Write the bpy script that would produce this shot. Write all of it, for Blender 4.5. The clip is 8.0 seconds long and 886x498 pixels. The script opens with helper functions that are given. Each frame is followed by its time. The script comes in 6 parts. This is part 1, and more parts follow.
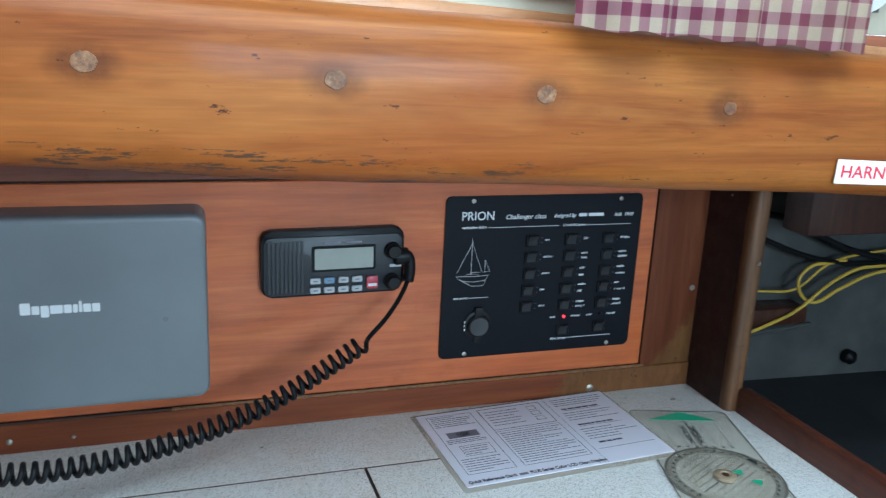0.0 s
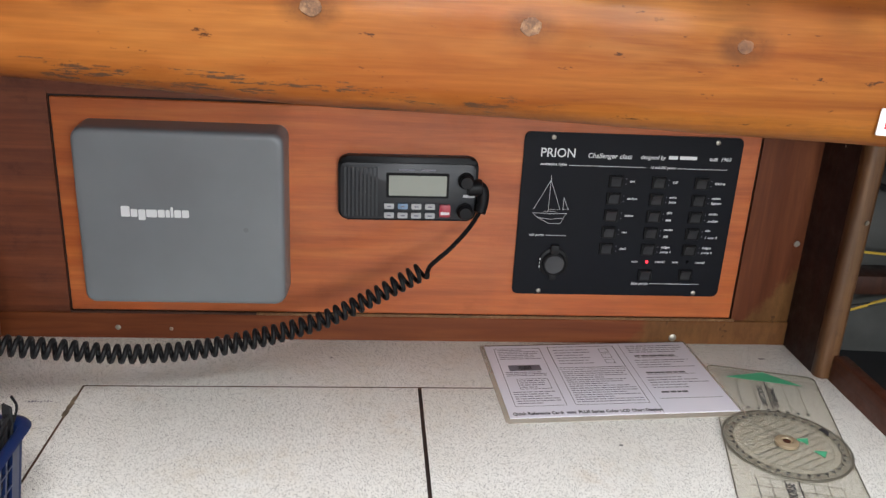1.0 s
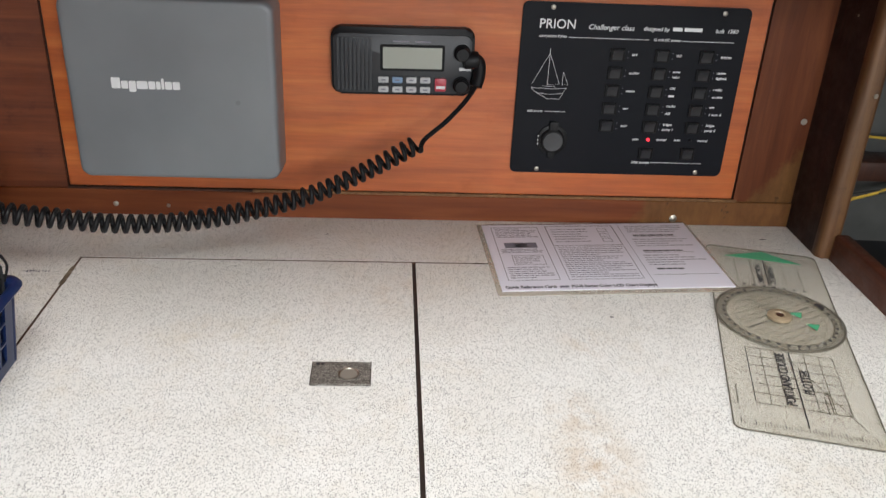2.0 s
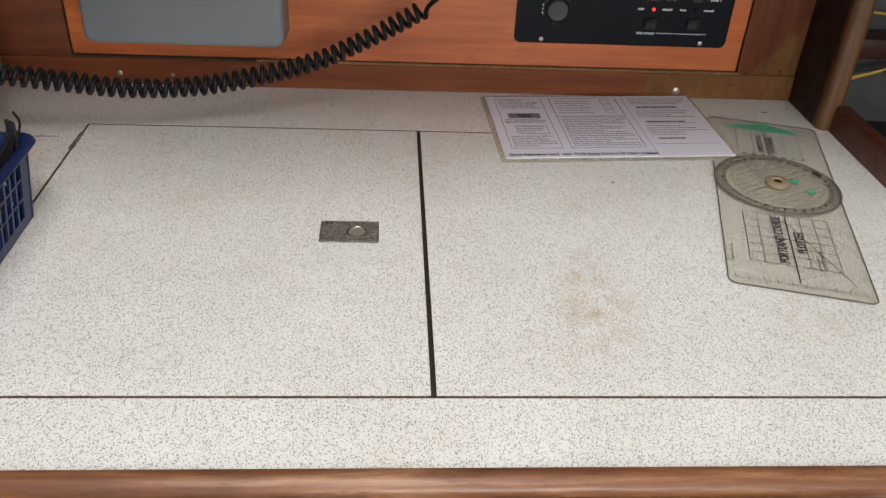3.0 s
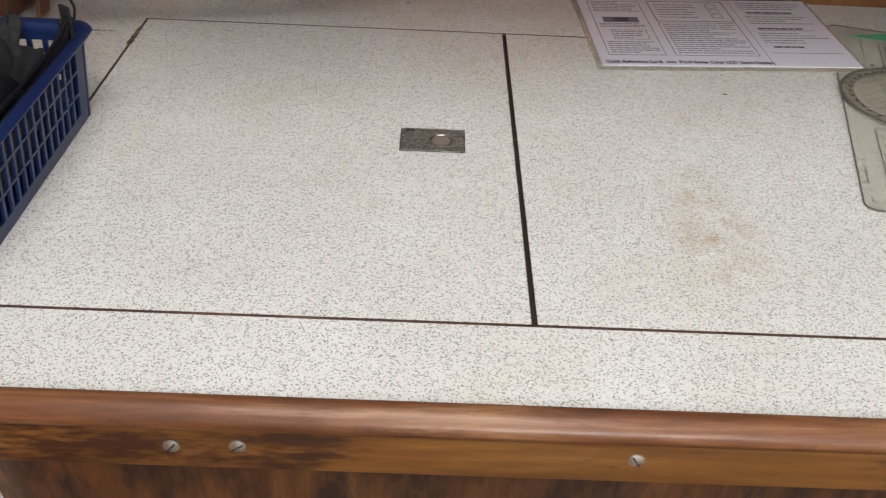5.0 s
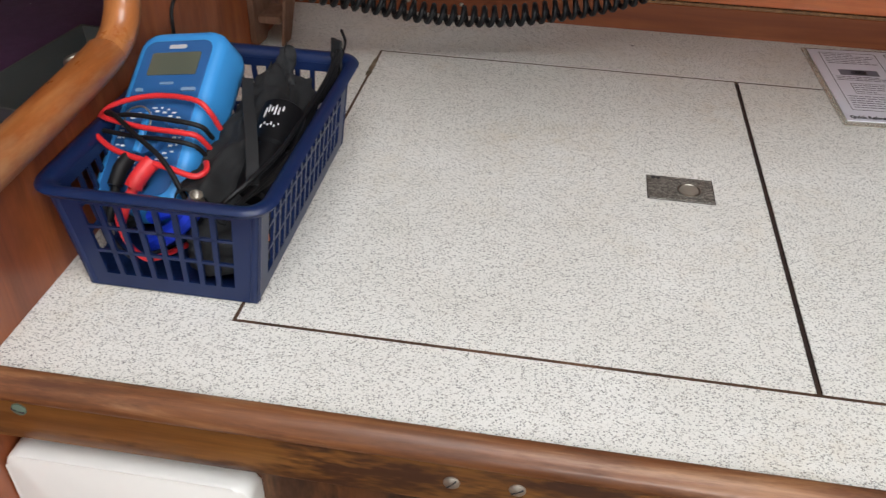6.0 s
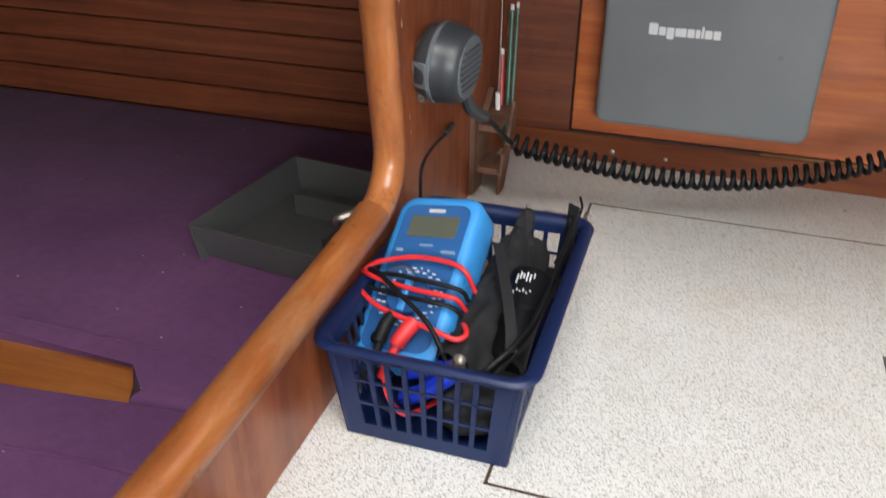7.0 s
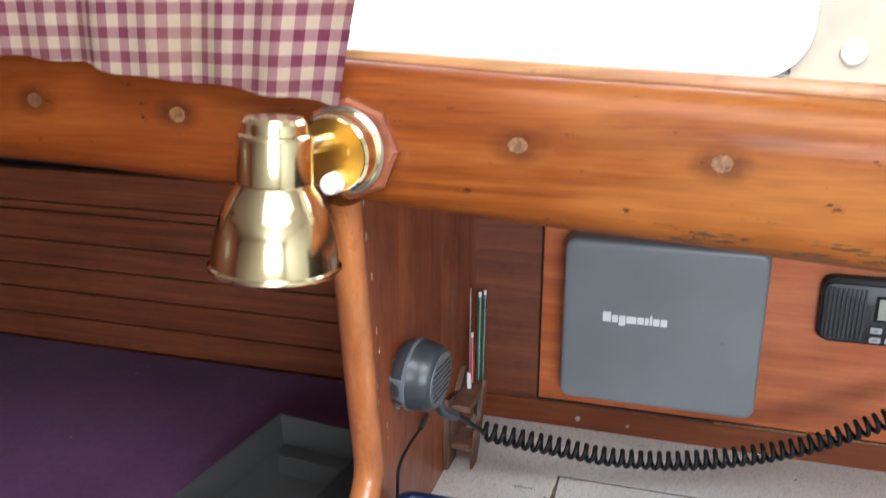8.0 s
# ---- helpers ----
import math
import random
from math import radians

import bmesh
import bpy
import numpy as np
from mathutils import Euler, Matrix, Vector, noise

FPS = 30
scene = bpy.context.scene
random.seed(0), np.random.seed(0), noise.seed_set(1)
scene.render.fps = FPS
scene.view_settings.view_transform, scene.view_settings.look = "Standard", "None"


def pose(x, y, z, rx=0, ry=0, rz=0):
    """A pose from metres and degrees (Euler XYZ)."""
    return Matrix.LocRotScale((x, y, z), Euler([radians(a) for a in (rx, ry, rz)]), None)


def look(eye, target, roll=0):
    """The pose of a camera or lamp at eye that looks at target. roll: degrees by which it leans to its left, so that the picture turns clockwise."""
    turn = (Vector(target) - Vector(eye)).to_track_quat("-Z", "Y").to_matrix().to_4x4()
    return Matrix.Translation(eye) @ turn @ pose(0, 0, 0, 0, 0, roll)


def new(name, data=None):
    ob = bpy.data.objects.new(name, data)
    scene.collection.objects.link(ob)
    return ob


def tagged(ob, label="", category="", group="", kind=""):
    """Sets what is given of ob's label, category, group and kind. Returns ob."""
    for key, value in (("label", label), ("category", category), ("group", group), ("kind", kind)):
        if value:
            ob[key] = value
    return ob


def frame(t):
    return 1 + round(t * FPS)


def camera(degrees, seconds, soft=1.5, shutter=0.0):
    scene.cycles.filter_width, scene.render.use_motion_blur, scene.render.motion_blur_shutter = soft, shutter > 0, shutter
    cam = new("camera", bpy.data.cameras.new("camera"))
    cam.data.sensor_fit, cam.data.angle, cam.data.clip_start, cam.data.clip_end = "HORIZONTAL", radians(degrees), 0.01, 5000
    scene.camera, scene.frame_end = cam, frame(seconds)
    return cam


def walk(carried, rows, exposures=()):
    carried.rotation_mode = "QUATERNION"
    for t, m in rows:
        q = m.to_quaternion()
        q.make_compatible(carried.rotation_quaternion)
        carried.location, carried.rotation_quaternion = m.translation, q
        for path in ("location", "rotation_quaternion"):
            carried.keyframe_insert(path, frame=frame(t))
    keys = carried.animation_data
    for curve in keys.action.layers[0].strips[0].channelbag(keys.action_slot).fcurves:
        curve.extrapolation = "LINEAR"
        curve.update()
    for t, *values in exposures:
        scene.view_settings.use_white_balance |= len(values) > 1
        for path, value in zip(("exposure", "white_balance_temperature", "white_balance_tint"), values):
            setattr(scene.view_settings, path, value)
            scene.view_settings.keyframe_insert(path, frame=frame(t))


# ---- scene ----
# Chart table of a wooden yacht. The desk top is z = 0, the cabin sole z = -0.75.
cam = camera(55.9, 8.0, soft=1.3, shutter=0.2)
PATH = [
    (0, (-0.201, -0.362, 0.484), (0.431, 1.461, -0.042), 2.9),
    (0.5, (-0.129, -0.387, 0.492), (0.191, 1.494, -0.106), 3.3),
    (1, (-0.061, -0.404, 0.491), (0.117, 1.462, -0.205), 3.1),
    (1.5, (-0.036, -0.41, 0.47), (0.107, 1.423, -0.317), 2.8),
    (1.7, (-0.026, -0.41, 0.46), (0.101, 1.407, -0.366), 2.7),
    (3, (-0.035, -0.449, 0.425), (0.102, 1.218, -0.672), 3.3),
    (3.5, (-0.032, -0.443, 0.405), (0.084, 1.187, -0.748), 2.8),
    (4, (-0.045, -0.426, 0.397), (0.056, 1.174, -0.798), 2.5),
    (4.2, (-0.047, -0.419, 0.392), (0.042, 1.174, -0.813), 2.4),
    (5.3, (-0.101, -0.381, 0.369), (-0.127, 1.18, -0.881), 3.1),
    (5.5, (-0.138, -0.376, 0.369), (-0.222, 1.191, -0.872), 3.0),
    (6, (-0.179, -0.392, 0.377), (-0.411, 1.19, -0.824), 1.6),
    (6.2, (-0.196, -0.402, 0.375), (-0.465, 1.189, -0.807), 1.1),
    (6.5, (-0.216, -0.409, 0.379), (-0.583, 1.202, -0.748), 0.3),
    (6.8, (-0.263, -0.407, 0.408), (-0.722, 1.22, -0.661), -0.1),
    (7, (-0.277, -0.407, 0.428), (-0.807, 1.241, -0.573), 0.3),
    (7.3, (-0.291, -0.416, 0.465), (-0.868, 1.281, -0.423), 0.8),
    (7.5, (-0.292, -0.416, 0.498), (-0.878, 1.314, -0.317), 0.7),
    (7.7, (-0.281, -0.418, 0.528), (-0.854, 1.35, -0.212), 0.5),
    (8, (-0.262, -0.429, 0.568), (-0.802, 1.397, -0.042), -0.1),
]
walk(cam, [(t, look(eye, target, roll)) for t, eye, target, roll in PATH], exposures=[(0, 0.05, 4950, -5), (0.5, 0.08, 5850, 6), (1.0, 0.12, 6400, 10), (1.7, 0.12, 6500, 10), (3, -0.27, 6600, 10), (4.2, -0.33, 6600, 10), (6.5, -0.3, 6500, 10), (7.1, 0.16, 6500, 10), (7.6, 0.58, 6450, 10), (8, 0.3, 5980, 10)])

# ---- world and lights ----
world = bpy.data.worlds.new("overcast")
scene.world = world
world.use_nodes = True
wn = world.node_tree
sky = wn.nodes.new("ShaderNodeTexSky")
sky.sky_type, sky.sun_disc = "NISHITA", False
sky.sun_elevation, sky.sun_rotation = radians(48), radians(150)
sky.air_density, sky.dust_density = 1.0, 4.0
wn.links.new(sky.outputs[0], wn.nodes["Background"].inputs[0])
wn.nodes["Background"].inputs[1].default_value = 0.15

sun = new("sun", bpy.data.lights.new("sun", "SUN"))
sun.data.energy, sun.data.angle, sun.data.color = 1.2, radians(20), (1, 0.96, 0.9)
sun.matrix_world = look((0, 0, 5), (1.6, 2.8, 1.4))

ADDED_OPENING = (-0.50, 0.30, -0.85, -0.05)   # invented, unseen opening in the deckhead for the top light
CEIL = 1.1


def area_lamp(name, at, aim, sx, sy, watts, colour):
    lamp = new(name, bpy.data.lights.new(name, "AREA"))
    lamp.data.shape, lamp.data.size, lamp.data.size_y = "RECTANGLE", sx, sy
    lamp.data.energy, lamp.data.color = watts, colour
    lamp.matrix_world = look(at, aim)
    return lamp


# Added lamp over the invented deckhead opening, brightens bunk and desk.
area_lamp("added_top_light", (-0.10, -0.45, CEIL + 0.02), (-0.10, -0.449, 0), 0.8, 0.8, 14.5, (0.93, 0.965, 1.0))
# Added fill from behind the camera; no such window is known.
area_lamp("added_far_light", (0.40, -1.92, 0.66), (0.05, 0, 0.30), 1.0, 0.52, 33, (0.93, 0.965, 1.0))

# ---- materials ----


class Nodes:
    """A node material in the making."""

    def __init__(self, name):
        self.m = bpy.data.materials.new(name)
        self.m.use_nodes = True
        self.t = self.m.node_tree
        self.b = self.t.nodes["Principled BSDF"]
        self.co = self.t.nodes.new("ShaderNodeTexCoord").outputs["Object"]

    def n(self, kind):
        return self.t.nodes.new(kind)

    def put(self, socket, value):
        if hasattr(value, "links"):
            self.t.links.new(value, socket)
        else:
            socket.default_value = value

    def map(self, scale, co=None, loc=(0, 0, 0)):
        node = self.n("ShaderNodeMapping")
        self.put(node.inputs["Vector"], co or self.co)
        node.inputs["Scale"].default_value, node.inputs["Location"].default_value = scale, loc
        return node.outputs[0]

    def noise(self, scale, detail=4, rough=0.55, co=None, distort=0.0):
        node = self.n("ShaderNodeTexNoise")
        self.put(node.inputs["Vector"], co or self.co)
        node.inputs["Scale"].default_value, node.inputs["Detail"].default_value = scale, detail
        node.inputs["Roughness"].default_value, node.inputs["Distortion"].default_value = rough, distort
        return node.outputs["Fac"]

    def ramp(self, fac, *stops):
        node = self.n("ShaderNodeValToRGB")
        self.put(node.inputs[0], fac)
        el = node.color_ramp.elements
        while len(el) < len(stops):
            el.new(0.5)
        for e, (p, c) in zip(el, stops):
            e.position = p
            e.color = (*c, 1) if isinstance(c, tuple) else (c, c, c, 1)
        return node.outputs[0]

    def mix(self, fac, a, b, mode="MIX"):
        node = self.n("ShaderNodeMix")
        node.data_type, node.blend_type = "RGBA", mode
        self.put(node.inputs[0], fac)
        for s, v in ((node.inputs[6], a), (node.inputs[7], b)):
            self.put(s, (*v, 1) if isinstance(v, tuple) else v)
        return node.outputs[2]

    def math(self, op, a, b=0.0):
        node = self.n("ShaderNodeMath")
        node.operation = op
        self.put(node.inputs[0], a)
        self.put(node.inputs[1], b)
        return node.outputs[0]

    def bump(self, height, strength=0.2, distance=0.001):
        node = self.n("ShaderNodeBump")
        self.put(node.inputs["Height"], height)
        node.inputs["Strength"].default_value, node.inputs["Distance"].default_value = strength, distance
        self.put(self.b.inputs["Normal"], node.outputs[0])

    def done(self, colour, rough=0.5, metal=0.0, coat=0.0, spec=0.5):
        self.put(self.b.inputs["Base Color"], (*colour, 1) if isinstance(colour, tuple) else colour)
        self.put(self.b.inputs["Roughness"], rough)
        self.b.inputs["Metallic"].default_value = metal
        self.b.inputs["Coat Weight"].default_value = coat
        self.b.inputs["Coat Roughness"].default_value = 0.12
        self.b.inputs["Specular IOR Level"].default_value = spec
        return self.m


def wood(name, dark, mid, light, along=(3, 60, 60), rough=0.4, coat=0.3, stain=0.35, stain_colour=(0.03, 0.012, 0.006), broad=7.0, blots=(0.56, 0.75), patch=(23, 23, 23)):
    k = Nodes(name)
    g = k.noise(1.0, 6, 0.62, k.map(along), 0.6)
    fine = k.noise(1.0, 3, 0.7, k.map(tuple(a * 5 for a in along)))
    c = k.ramp(g, (0.25, dark), (0.5, mid), (0.75, light))
    c = k.mix(0.35, c, k.ramp(fine, (0.3, 0.35), (0.7, 1.0)), "MULTIPLY")
    big = k.noise(broad, 4, 0.6)
    c = k.mix(k.ramp(big, (0.25, 0.0), (0.8, 0.8)), c, k.mix(1.0, c, (1.5, 1.35, 1.1), "MULTIPLY"))
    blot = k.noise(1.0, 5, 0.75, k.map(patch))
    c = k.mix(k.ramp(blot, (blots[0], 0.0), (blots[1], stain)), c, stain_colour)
    k.bump(k.mix(0.5, g, fine), 0.25, 0.0006)
    return k.done(c, k.ramp(blot, (0.3, rough * 0.75), (0.7, min(1, rough * 1.5))), coat=coat)


def plain(name, colour, rough=0.5, metal=0.0, coat=0.0, grain=220.0, vary=0.15, relief=0.08, spec=0.5):
    k = Nodes(name)
    f = k.noise(grain, 3)
    w = k.noise(9, 4)
    lo = tuple(v * (1 - vary) for v in colour)
    hi = tuple(min(1, v * (1 + vary)) for v in colour)
    c = k.mix(k.ramp(w, (0.3, 0.0), (0.7, 1.0)), lo, hi)
    k.bump(f, relief, 0.0005)
    return k.done(c, k.ramp(w, (0.25, rough * 0.8), (0.75, min(1, rough * 1.2))), metal, coat, spec)


def laminate():
    k = Nodes("speckled_laminate")
    jitter = k.n("ShaderNodeTexNoise")
    k.put(jitter.inputs["Vector"], k.co)
    jitter.inputs["Scale"].default_value = 900
    shift = k.n("ShaderNodeVectorMath")
    shift.operation = "MULTIPLY_ADD"
    k.put(shift.inputs[0], jitter.outputs["Color"])
    shift.inputs[1].default_value = (0.0016, 0.0016, 0.0016)
    k.put(shift.inputs[2], k.co)
    wobble = shift.outputs[0]
    v = k.n("ShaderNodeTexVoronoi")
    k.put(v.inputs["Vector"], wobble)
    v.inputs["Scale"].default_value = 730
    v.inputs["Randomness"].default_value = 1.0
    pick = k.n("ShaderNodeSeparateColor")
    k.put(pick.inputs[0], v.outputs["Color"])
    dots = k.math("LESS_THAN", v.outputs["Distance"], 0.40)
    some = k.math("GREATER_THAN", pick.outputs[0], 0.30)
    fleck = k.math("MULTIPLY", dots, some)
    v2 = k.n("ShaderNodeTexVoronoi")
    k.put(v2.inputs["Vector"], k.co)
    v2.inputs["Scale"].default_value = 1300
    pale = k.math("LESS_THAN", v2.outputs["Distance"], 0.3)
    base = k.mix(k.ramp(k.noise(14, 4), (0.3, 0.0), (0.7, 1.0)), (0.71, 0.695, 0.65), (0.77, 0.76, 0.725))
    tone = k.mix(k.ramp(pick.outputs[1], (0.25, 0.0), (0.9, 1.0)), (0.030, 0.034, 0.038), (0.34, 0.31, 0.27))
    c = k.mix(k.math("MULTIPLY", fleck, 0.76), base, tone)
    c = k.mix(k.math("MULTIPLY", pale, 0.5), c, (0.34, 0.33, 0.30))
    grime = k.math("MULTIPLY", k.ramp(k.noise(6, 5, 0.7), (0.50, 0.0), (0.72, 1.0)), k.ramp(k.noise(60, 4, 0.7), (0.4, 0.2), (0.7, 0.8)))
    c = k.mix(k.math("MULTIPLY", grime, 0.5), c, (0.50, 0.38, 0.20))
    for (px, py), (sx, sy), top in (((0.142, -0.150), (20, 11), 0.55), ((0.136, -0.075), (36, 30), 0.5), ((0.17, 0.03), (30, 30), 0.35), ((-0.02, 0.13), (16, 14), 0.25), ((-0.30, 0.17), (45, 60), 0.35)):
        near = k.n("ShaderNodeTexGradient")
        near.gradient_type = "SPHERICAL"
        k.put(near.inputs[0], k.map((sx, sy, 0), loc=(-px * sx, -py * sy, 0)))
        spot = k.math("MULTIPLY", near.outputs["Fac"], k.ramp(k.noise(45, 5, 0.75), (0.42, 0.0), (0.62, 1.0)))
        c = k.mix(k.math("MULTIPLY", spot, top), c, (0.42, 0.27, 0.12))
    k.bump(k.noise(700, 2), 0.10, 0.0004)
    return k.done(c, k.ramp(k.noise(30, 3), (0.3, 0.38), (0.7, 0.55)))


def gingham():
    k = Nodes("gingham_cloth")
    uv = k.n("ShaderNodeTexCoord").outputs["UV"]
    sep = k.n("ShaderNodeSeparateXYZ")
    k.put(sep.inputs[0], uv)

    def stripe(s):
        f = k.math("FRACT", k.math("MULTIPLY", s, 1 / 0.0176))
        return k.math("LESS_THAN", f, 0.47)

    both = k.math("ADD", stripe(sep.outputs[0]), stripe(sep.outputs[1]))
    c = k.ramp(k.math("MULTIPLY", both, 0.5), (0.0, (0.60, 0.50, 0.38)), (0.5, (0.42, 0.24, 0.25)), (1.0, (0.24, 0.060, 0.105)))
    weave = k.noise(1500, 2)
    c = k.mix(0.25, c, k.ramp(weave, (0.3, 0.5), (0.7, 1.0)), "MULTIPLY")
    c = k.mix(k.ramp(k.noise(12, 3), (0.4, 0.0), (0.8, 0.3)), c, (0.45, 0.33, 0.16))
    k.bump(weave, 0.3, 0.0004)
    m = k.done(c, 0.9, spec=0.1)
    k.b.inputs["Transmission Weight"].default_value = 0.0
    k.b.inputs["Subsurface Weight"].default_value = 0.0
    glow = k.n("ShaderNodeBsdfTranslucent")
    k.put(glow.inputs[0], c)
    both_bsdf = k.n("ShaderNodeMixShader")
    both_bsdf.inputs[0].default_value = 0.2
    out = k.t.nodes["Material Output"]
    k.t.links.new(k.b.outputs[0], both_bsdf.inputs[1])
    k.t.links.new(glow.outputs[0], both_bsdf.inputs[2])
    k.t.links.new(both_bsdf.outputs[0], out.inputs[0])
    return m


def upholstery():
    k = Nodes("purple_cloth")
    w = k.noise(900, 3, 0.7)
    c = k.mix(k.ramp(k.noise(5, 4), (0.3, 0.0), (0.7, 1.0)), (0.100, 0.036, 0.108), (0.170, 0.068, 0.172))
    c = k.mix(k.ramp(w, (0.35, 0.0), (0.75, 0.5)), c, (0.20, 0.095, 0.205))
    c = k.mix(k.ramp(k.noise(70, 4, 0.7), (0.35, 0.0), (0.7, 0.22)), c, (0.030, 0.010, 0.034))
    lint = k.n("ShaderNodeTexVoronoi")
    k.put(lint.inputs["Vector"], k.co)
    lint.inputs["Scale"].default_value = 26
    c = k.mix(k.math("LESS_THAN", lint.outputs["Distance"], 0.035), c, (0.45, 0.42, 0.45))
    k.bump(w, 0.5, 0.0008)
    m = k.done(c, 0.95, spec=0.1)
    k.b.inputs["Sheen Weight"].default_value = 0.08
    return m


SLOPE = -0.042            # the beam falls towards the companionway
PLUG_X = (0.184, 0.040, -0.100, -0.239, -0.376, -0.648, -0.782, -0.915, -1.055)


def beam_wood():
    """Old varnished pine, orange, with scuffs along the lower edge."""
    k = Nodes("varnished_beam")
    g = k.noise(1.0, 6, 0.6, k.map((2.2, 38, 38)), 1.2)
    fine = k.noise(1.0, 3, 0.7, k.map((16, 330, 330)))
    c = k.ramp(g, (0.28, (0.15, 0.042, 0.006)), (0.48, (0.27, 0.094, 0.014)), (0.72, (0.39, 0.165, 0.030)))
    c = k.mix(0.5, c, k.ramp(fine, (0.3, 0.4), (0.7, 1.0)), "MULTIPLY")
    c = k.mix(k.ramp(k.noise(3.5, 3), (0.35, 0.0), (0.75, 0.75)), c, (0.205, 0.048, 0.010))
    c = k.mix(k.ramp(k.noise(1.0, 5, 0.6, k.map((2.0, 9, 9), loc=(4, 2, 1))), (0.52, 0.0), (0.7, 0.55)), c, (0.46, 0.215, 0.050))
    for px, top in zip(PLUG_X, (0.75, 0.6, 0.65, 0.7, 0.7, 0.9, 0.9, 0.8, 0.8)):
        near = k.n("ShaderNodeTexGradient")
        near.gradient_type = "SPHERICAL"
        k.put(near.inputs[0], k.map((38, 0, 60), loc=(-px * 38, 0, -SLOPE * px * 60)))
        spot = k.math("MULTIPLY", k.ramp(near.outputs["Fac"], (0.1, 0.0), (0.55, 1.0)), k.ramp(k.noise(38, 5, 0.7), (0.32, 0.25), (0.62, 1.0)))
        c = k.mix(k.math("MULTIPLY", spot, top), c, (0.075, 0.026, 0.009))
    pits = k.ramp(k.noise(1.0, 4, 0.7, k.map((45, 130, 130), loc=(1, 3, 7))), (0.66, 0.0), (0.71, 0.9))
    c = k.mix(pits, c, (0.05, 0.018, 0.008))
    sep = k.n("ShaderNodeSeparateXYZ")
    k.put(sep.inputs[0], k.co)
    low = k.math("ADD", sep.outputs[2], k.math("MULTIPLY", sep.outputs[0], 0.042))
    # Whole beam goes darker and redder towards -x, with a noisy edge.
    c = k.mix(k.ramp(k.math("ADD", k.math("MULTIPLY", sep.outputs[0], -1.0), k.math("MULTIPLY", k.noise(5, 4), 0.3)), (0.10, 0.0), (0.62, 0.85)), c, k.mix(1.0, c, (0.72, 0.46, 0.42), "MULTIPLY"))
    band = k.math("LESS_THAN", low, -0.0445)
    scuff = k.ramp(k.noise(1.0, 5, 0.8, k.map((22, 160, 160), loc=(2, 5, 3))), (0.54, 0.0), (0.58, 0.9))
    where = k.ramp(k.math("ADD", sep.outputs[0], 0.5), (0.18, 0.12), (0.24, 1.0), (0.50, 1.0), (0.58, 0.15))
    c = k.mix(k.math("MULTIPLY", k.math("MULTIPLY", band, scuff), where), c, (0.055, 0.032, 0.02))
    k.bump(k.mix(0.5, g, fine), 0.22, 0.0007)
    return k.done(c, k.ramp(k.noise(18, 4), (0.3, 0.36), (0.7, 0.55)), coat=0.08, spec=0.14)


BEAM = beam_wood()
MAHOG = wood("red_mahogany", (0.10, 0.022, 0.010), (0.20, 0.050, 0.020), (0.29, 0.085, 0.034), (3, 70, 70), 0.42, 0.25, 0.25)
MAHOG_UP = wood("upright_mahogany", (0.12, 0.028, 0.010), (0.24, 0.062, 0.020), (0.36, 0.112, 0.038), (34, 34, 2.2), 0.38, 0.3, 0.5, (0.06, 0.018, 0.008), 5.0, (0.5, 0.72), (9, 9, 5))
DOOR_WOOD = wood("door_mahogany", (0.25, 0.054, 0.012), (0.41, 0.102, 0.022), (0.52, 0.165, 0.042), (2.2, 60, 42), 0.42, 0.22, 0.16, (0.12, 0.028, 0.010))
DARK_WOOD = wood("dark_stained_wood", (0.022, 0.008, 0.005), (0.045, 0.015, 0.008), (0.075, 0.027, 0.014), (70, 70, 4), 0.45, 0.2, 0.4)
# Boards round the flap: much darker than DOOR_WOOD.
WALL_WOOD = wood("back_wall_wood", (0.078, 0.019, 0.008), (0.128, 0.033, 0.012), (0.19, 0.057, 0.020), (3, 60, 60), 0.5, 0.15, 0.5, broad=5)
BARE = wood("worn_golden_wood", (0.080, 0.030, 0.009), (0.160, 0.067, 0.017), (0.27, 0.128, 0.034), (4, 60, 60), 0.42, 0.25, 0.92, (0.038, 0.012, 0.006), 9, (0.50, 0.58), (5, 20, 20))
FRONT = wood("mottled_dark_ply", (0.035, 0.012, 0.006), (0.09, 0.035, 0.014), (0.16, 0.075, 0.026), (60, 60, 5), 0.5, 0.2, 0.9, (0.02, 0.008, 0.004), 9, (0.42, 0.6), (30, 30, 9))
TRIM = wood("varnished_trim", (0.22, 0.070, 0.022), (0.33, 0.115, 0.035), (0.46, 0.20, 0.075), (50, 9, 9), 0.32, 0.45, 0.4)
NOSE = wood("worn_nosing", (0.075, 0.026, 0.010), (0.165, 0.064, 0.025), (0.32, 0.175, 0.092), (6, 80, 80), 0.42, 0.12, 0.7, (0.07, 0.022, 0.009), 8, (0.50, 0.66), (9, 50, 50))
PLANK = wood("panelling_wood", (0.125, 0.035, 0.016), (0.21, 0.062, 0.027), (0.29, 0.098, 0.042), (2, 60, 60), 0.42, 0.2, 0.2)
BUNK_WOOD = wood("bunk_board_wood", (0.25, 0.078, 0.018), (0.35, 0.122, 0.030), (0.44, 0.18, 0.05), (3, 50, 50), 0.4, 0.3, 0.1)
RACK_WOOD = wood("weathered_rack_wood", (0.09, 0.042, 0.026), (0.155, 0.080, 0.052), (0.23, 0.13, 0.09), (50, 50, 6), 0.7, 0.0, 0.3)
PLUG = wood("pale_wood_plug", (0.14, 0.058, 0.019), (0.21, 0.105, 0.041), (0.31, 0.18, 0.085), (130, 30, 130), 0.5, 0.15, 0.8, (0.07, 0.026, 0.010), 7.0, (0.40, 0.60), (140, 140, 140))
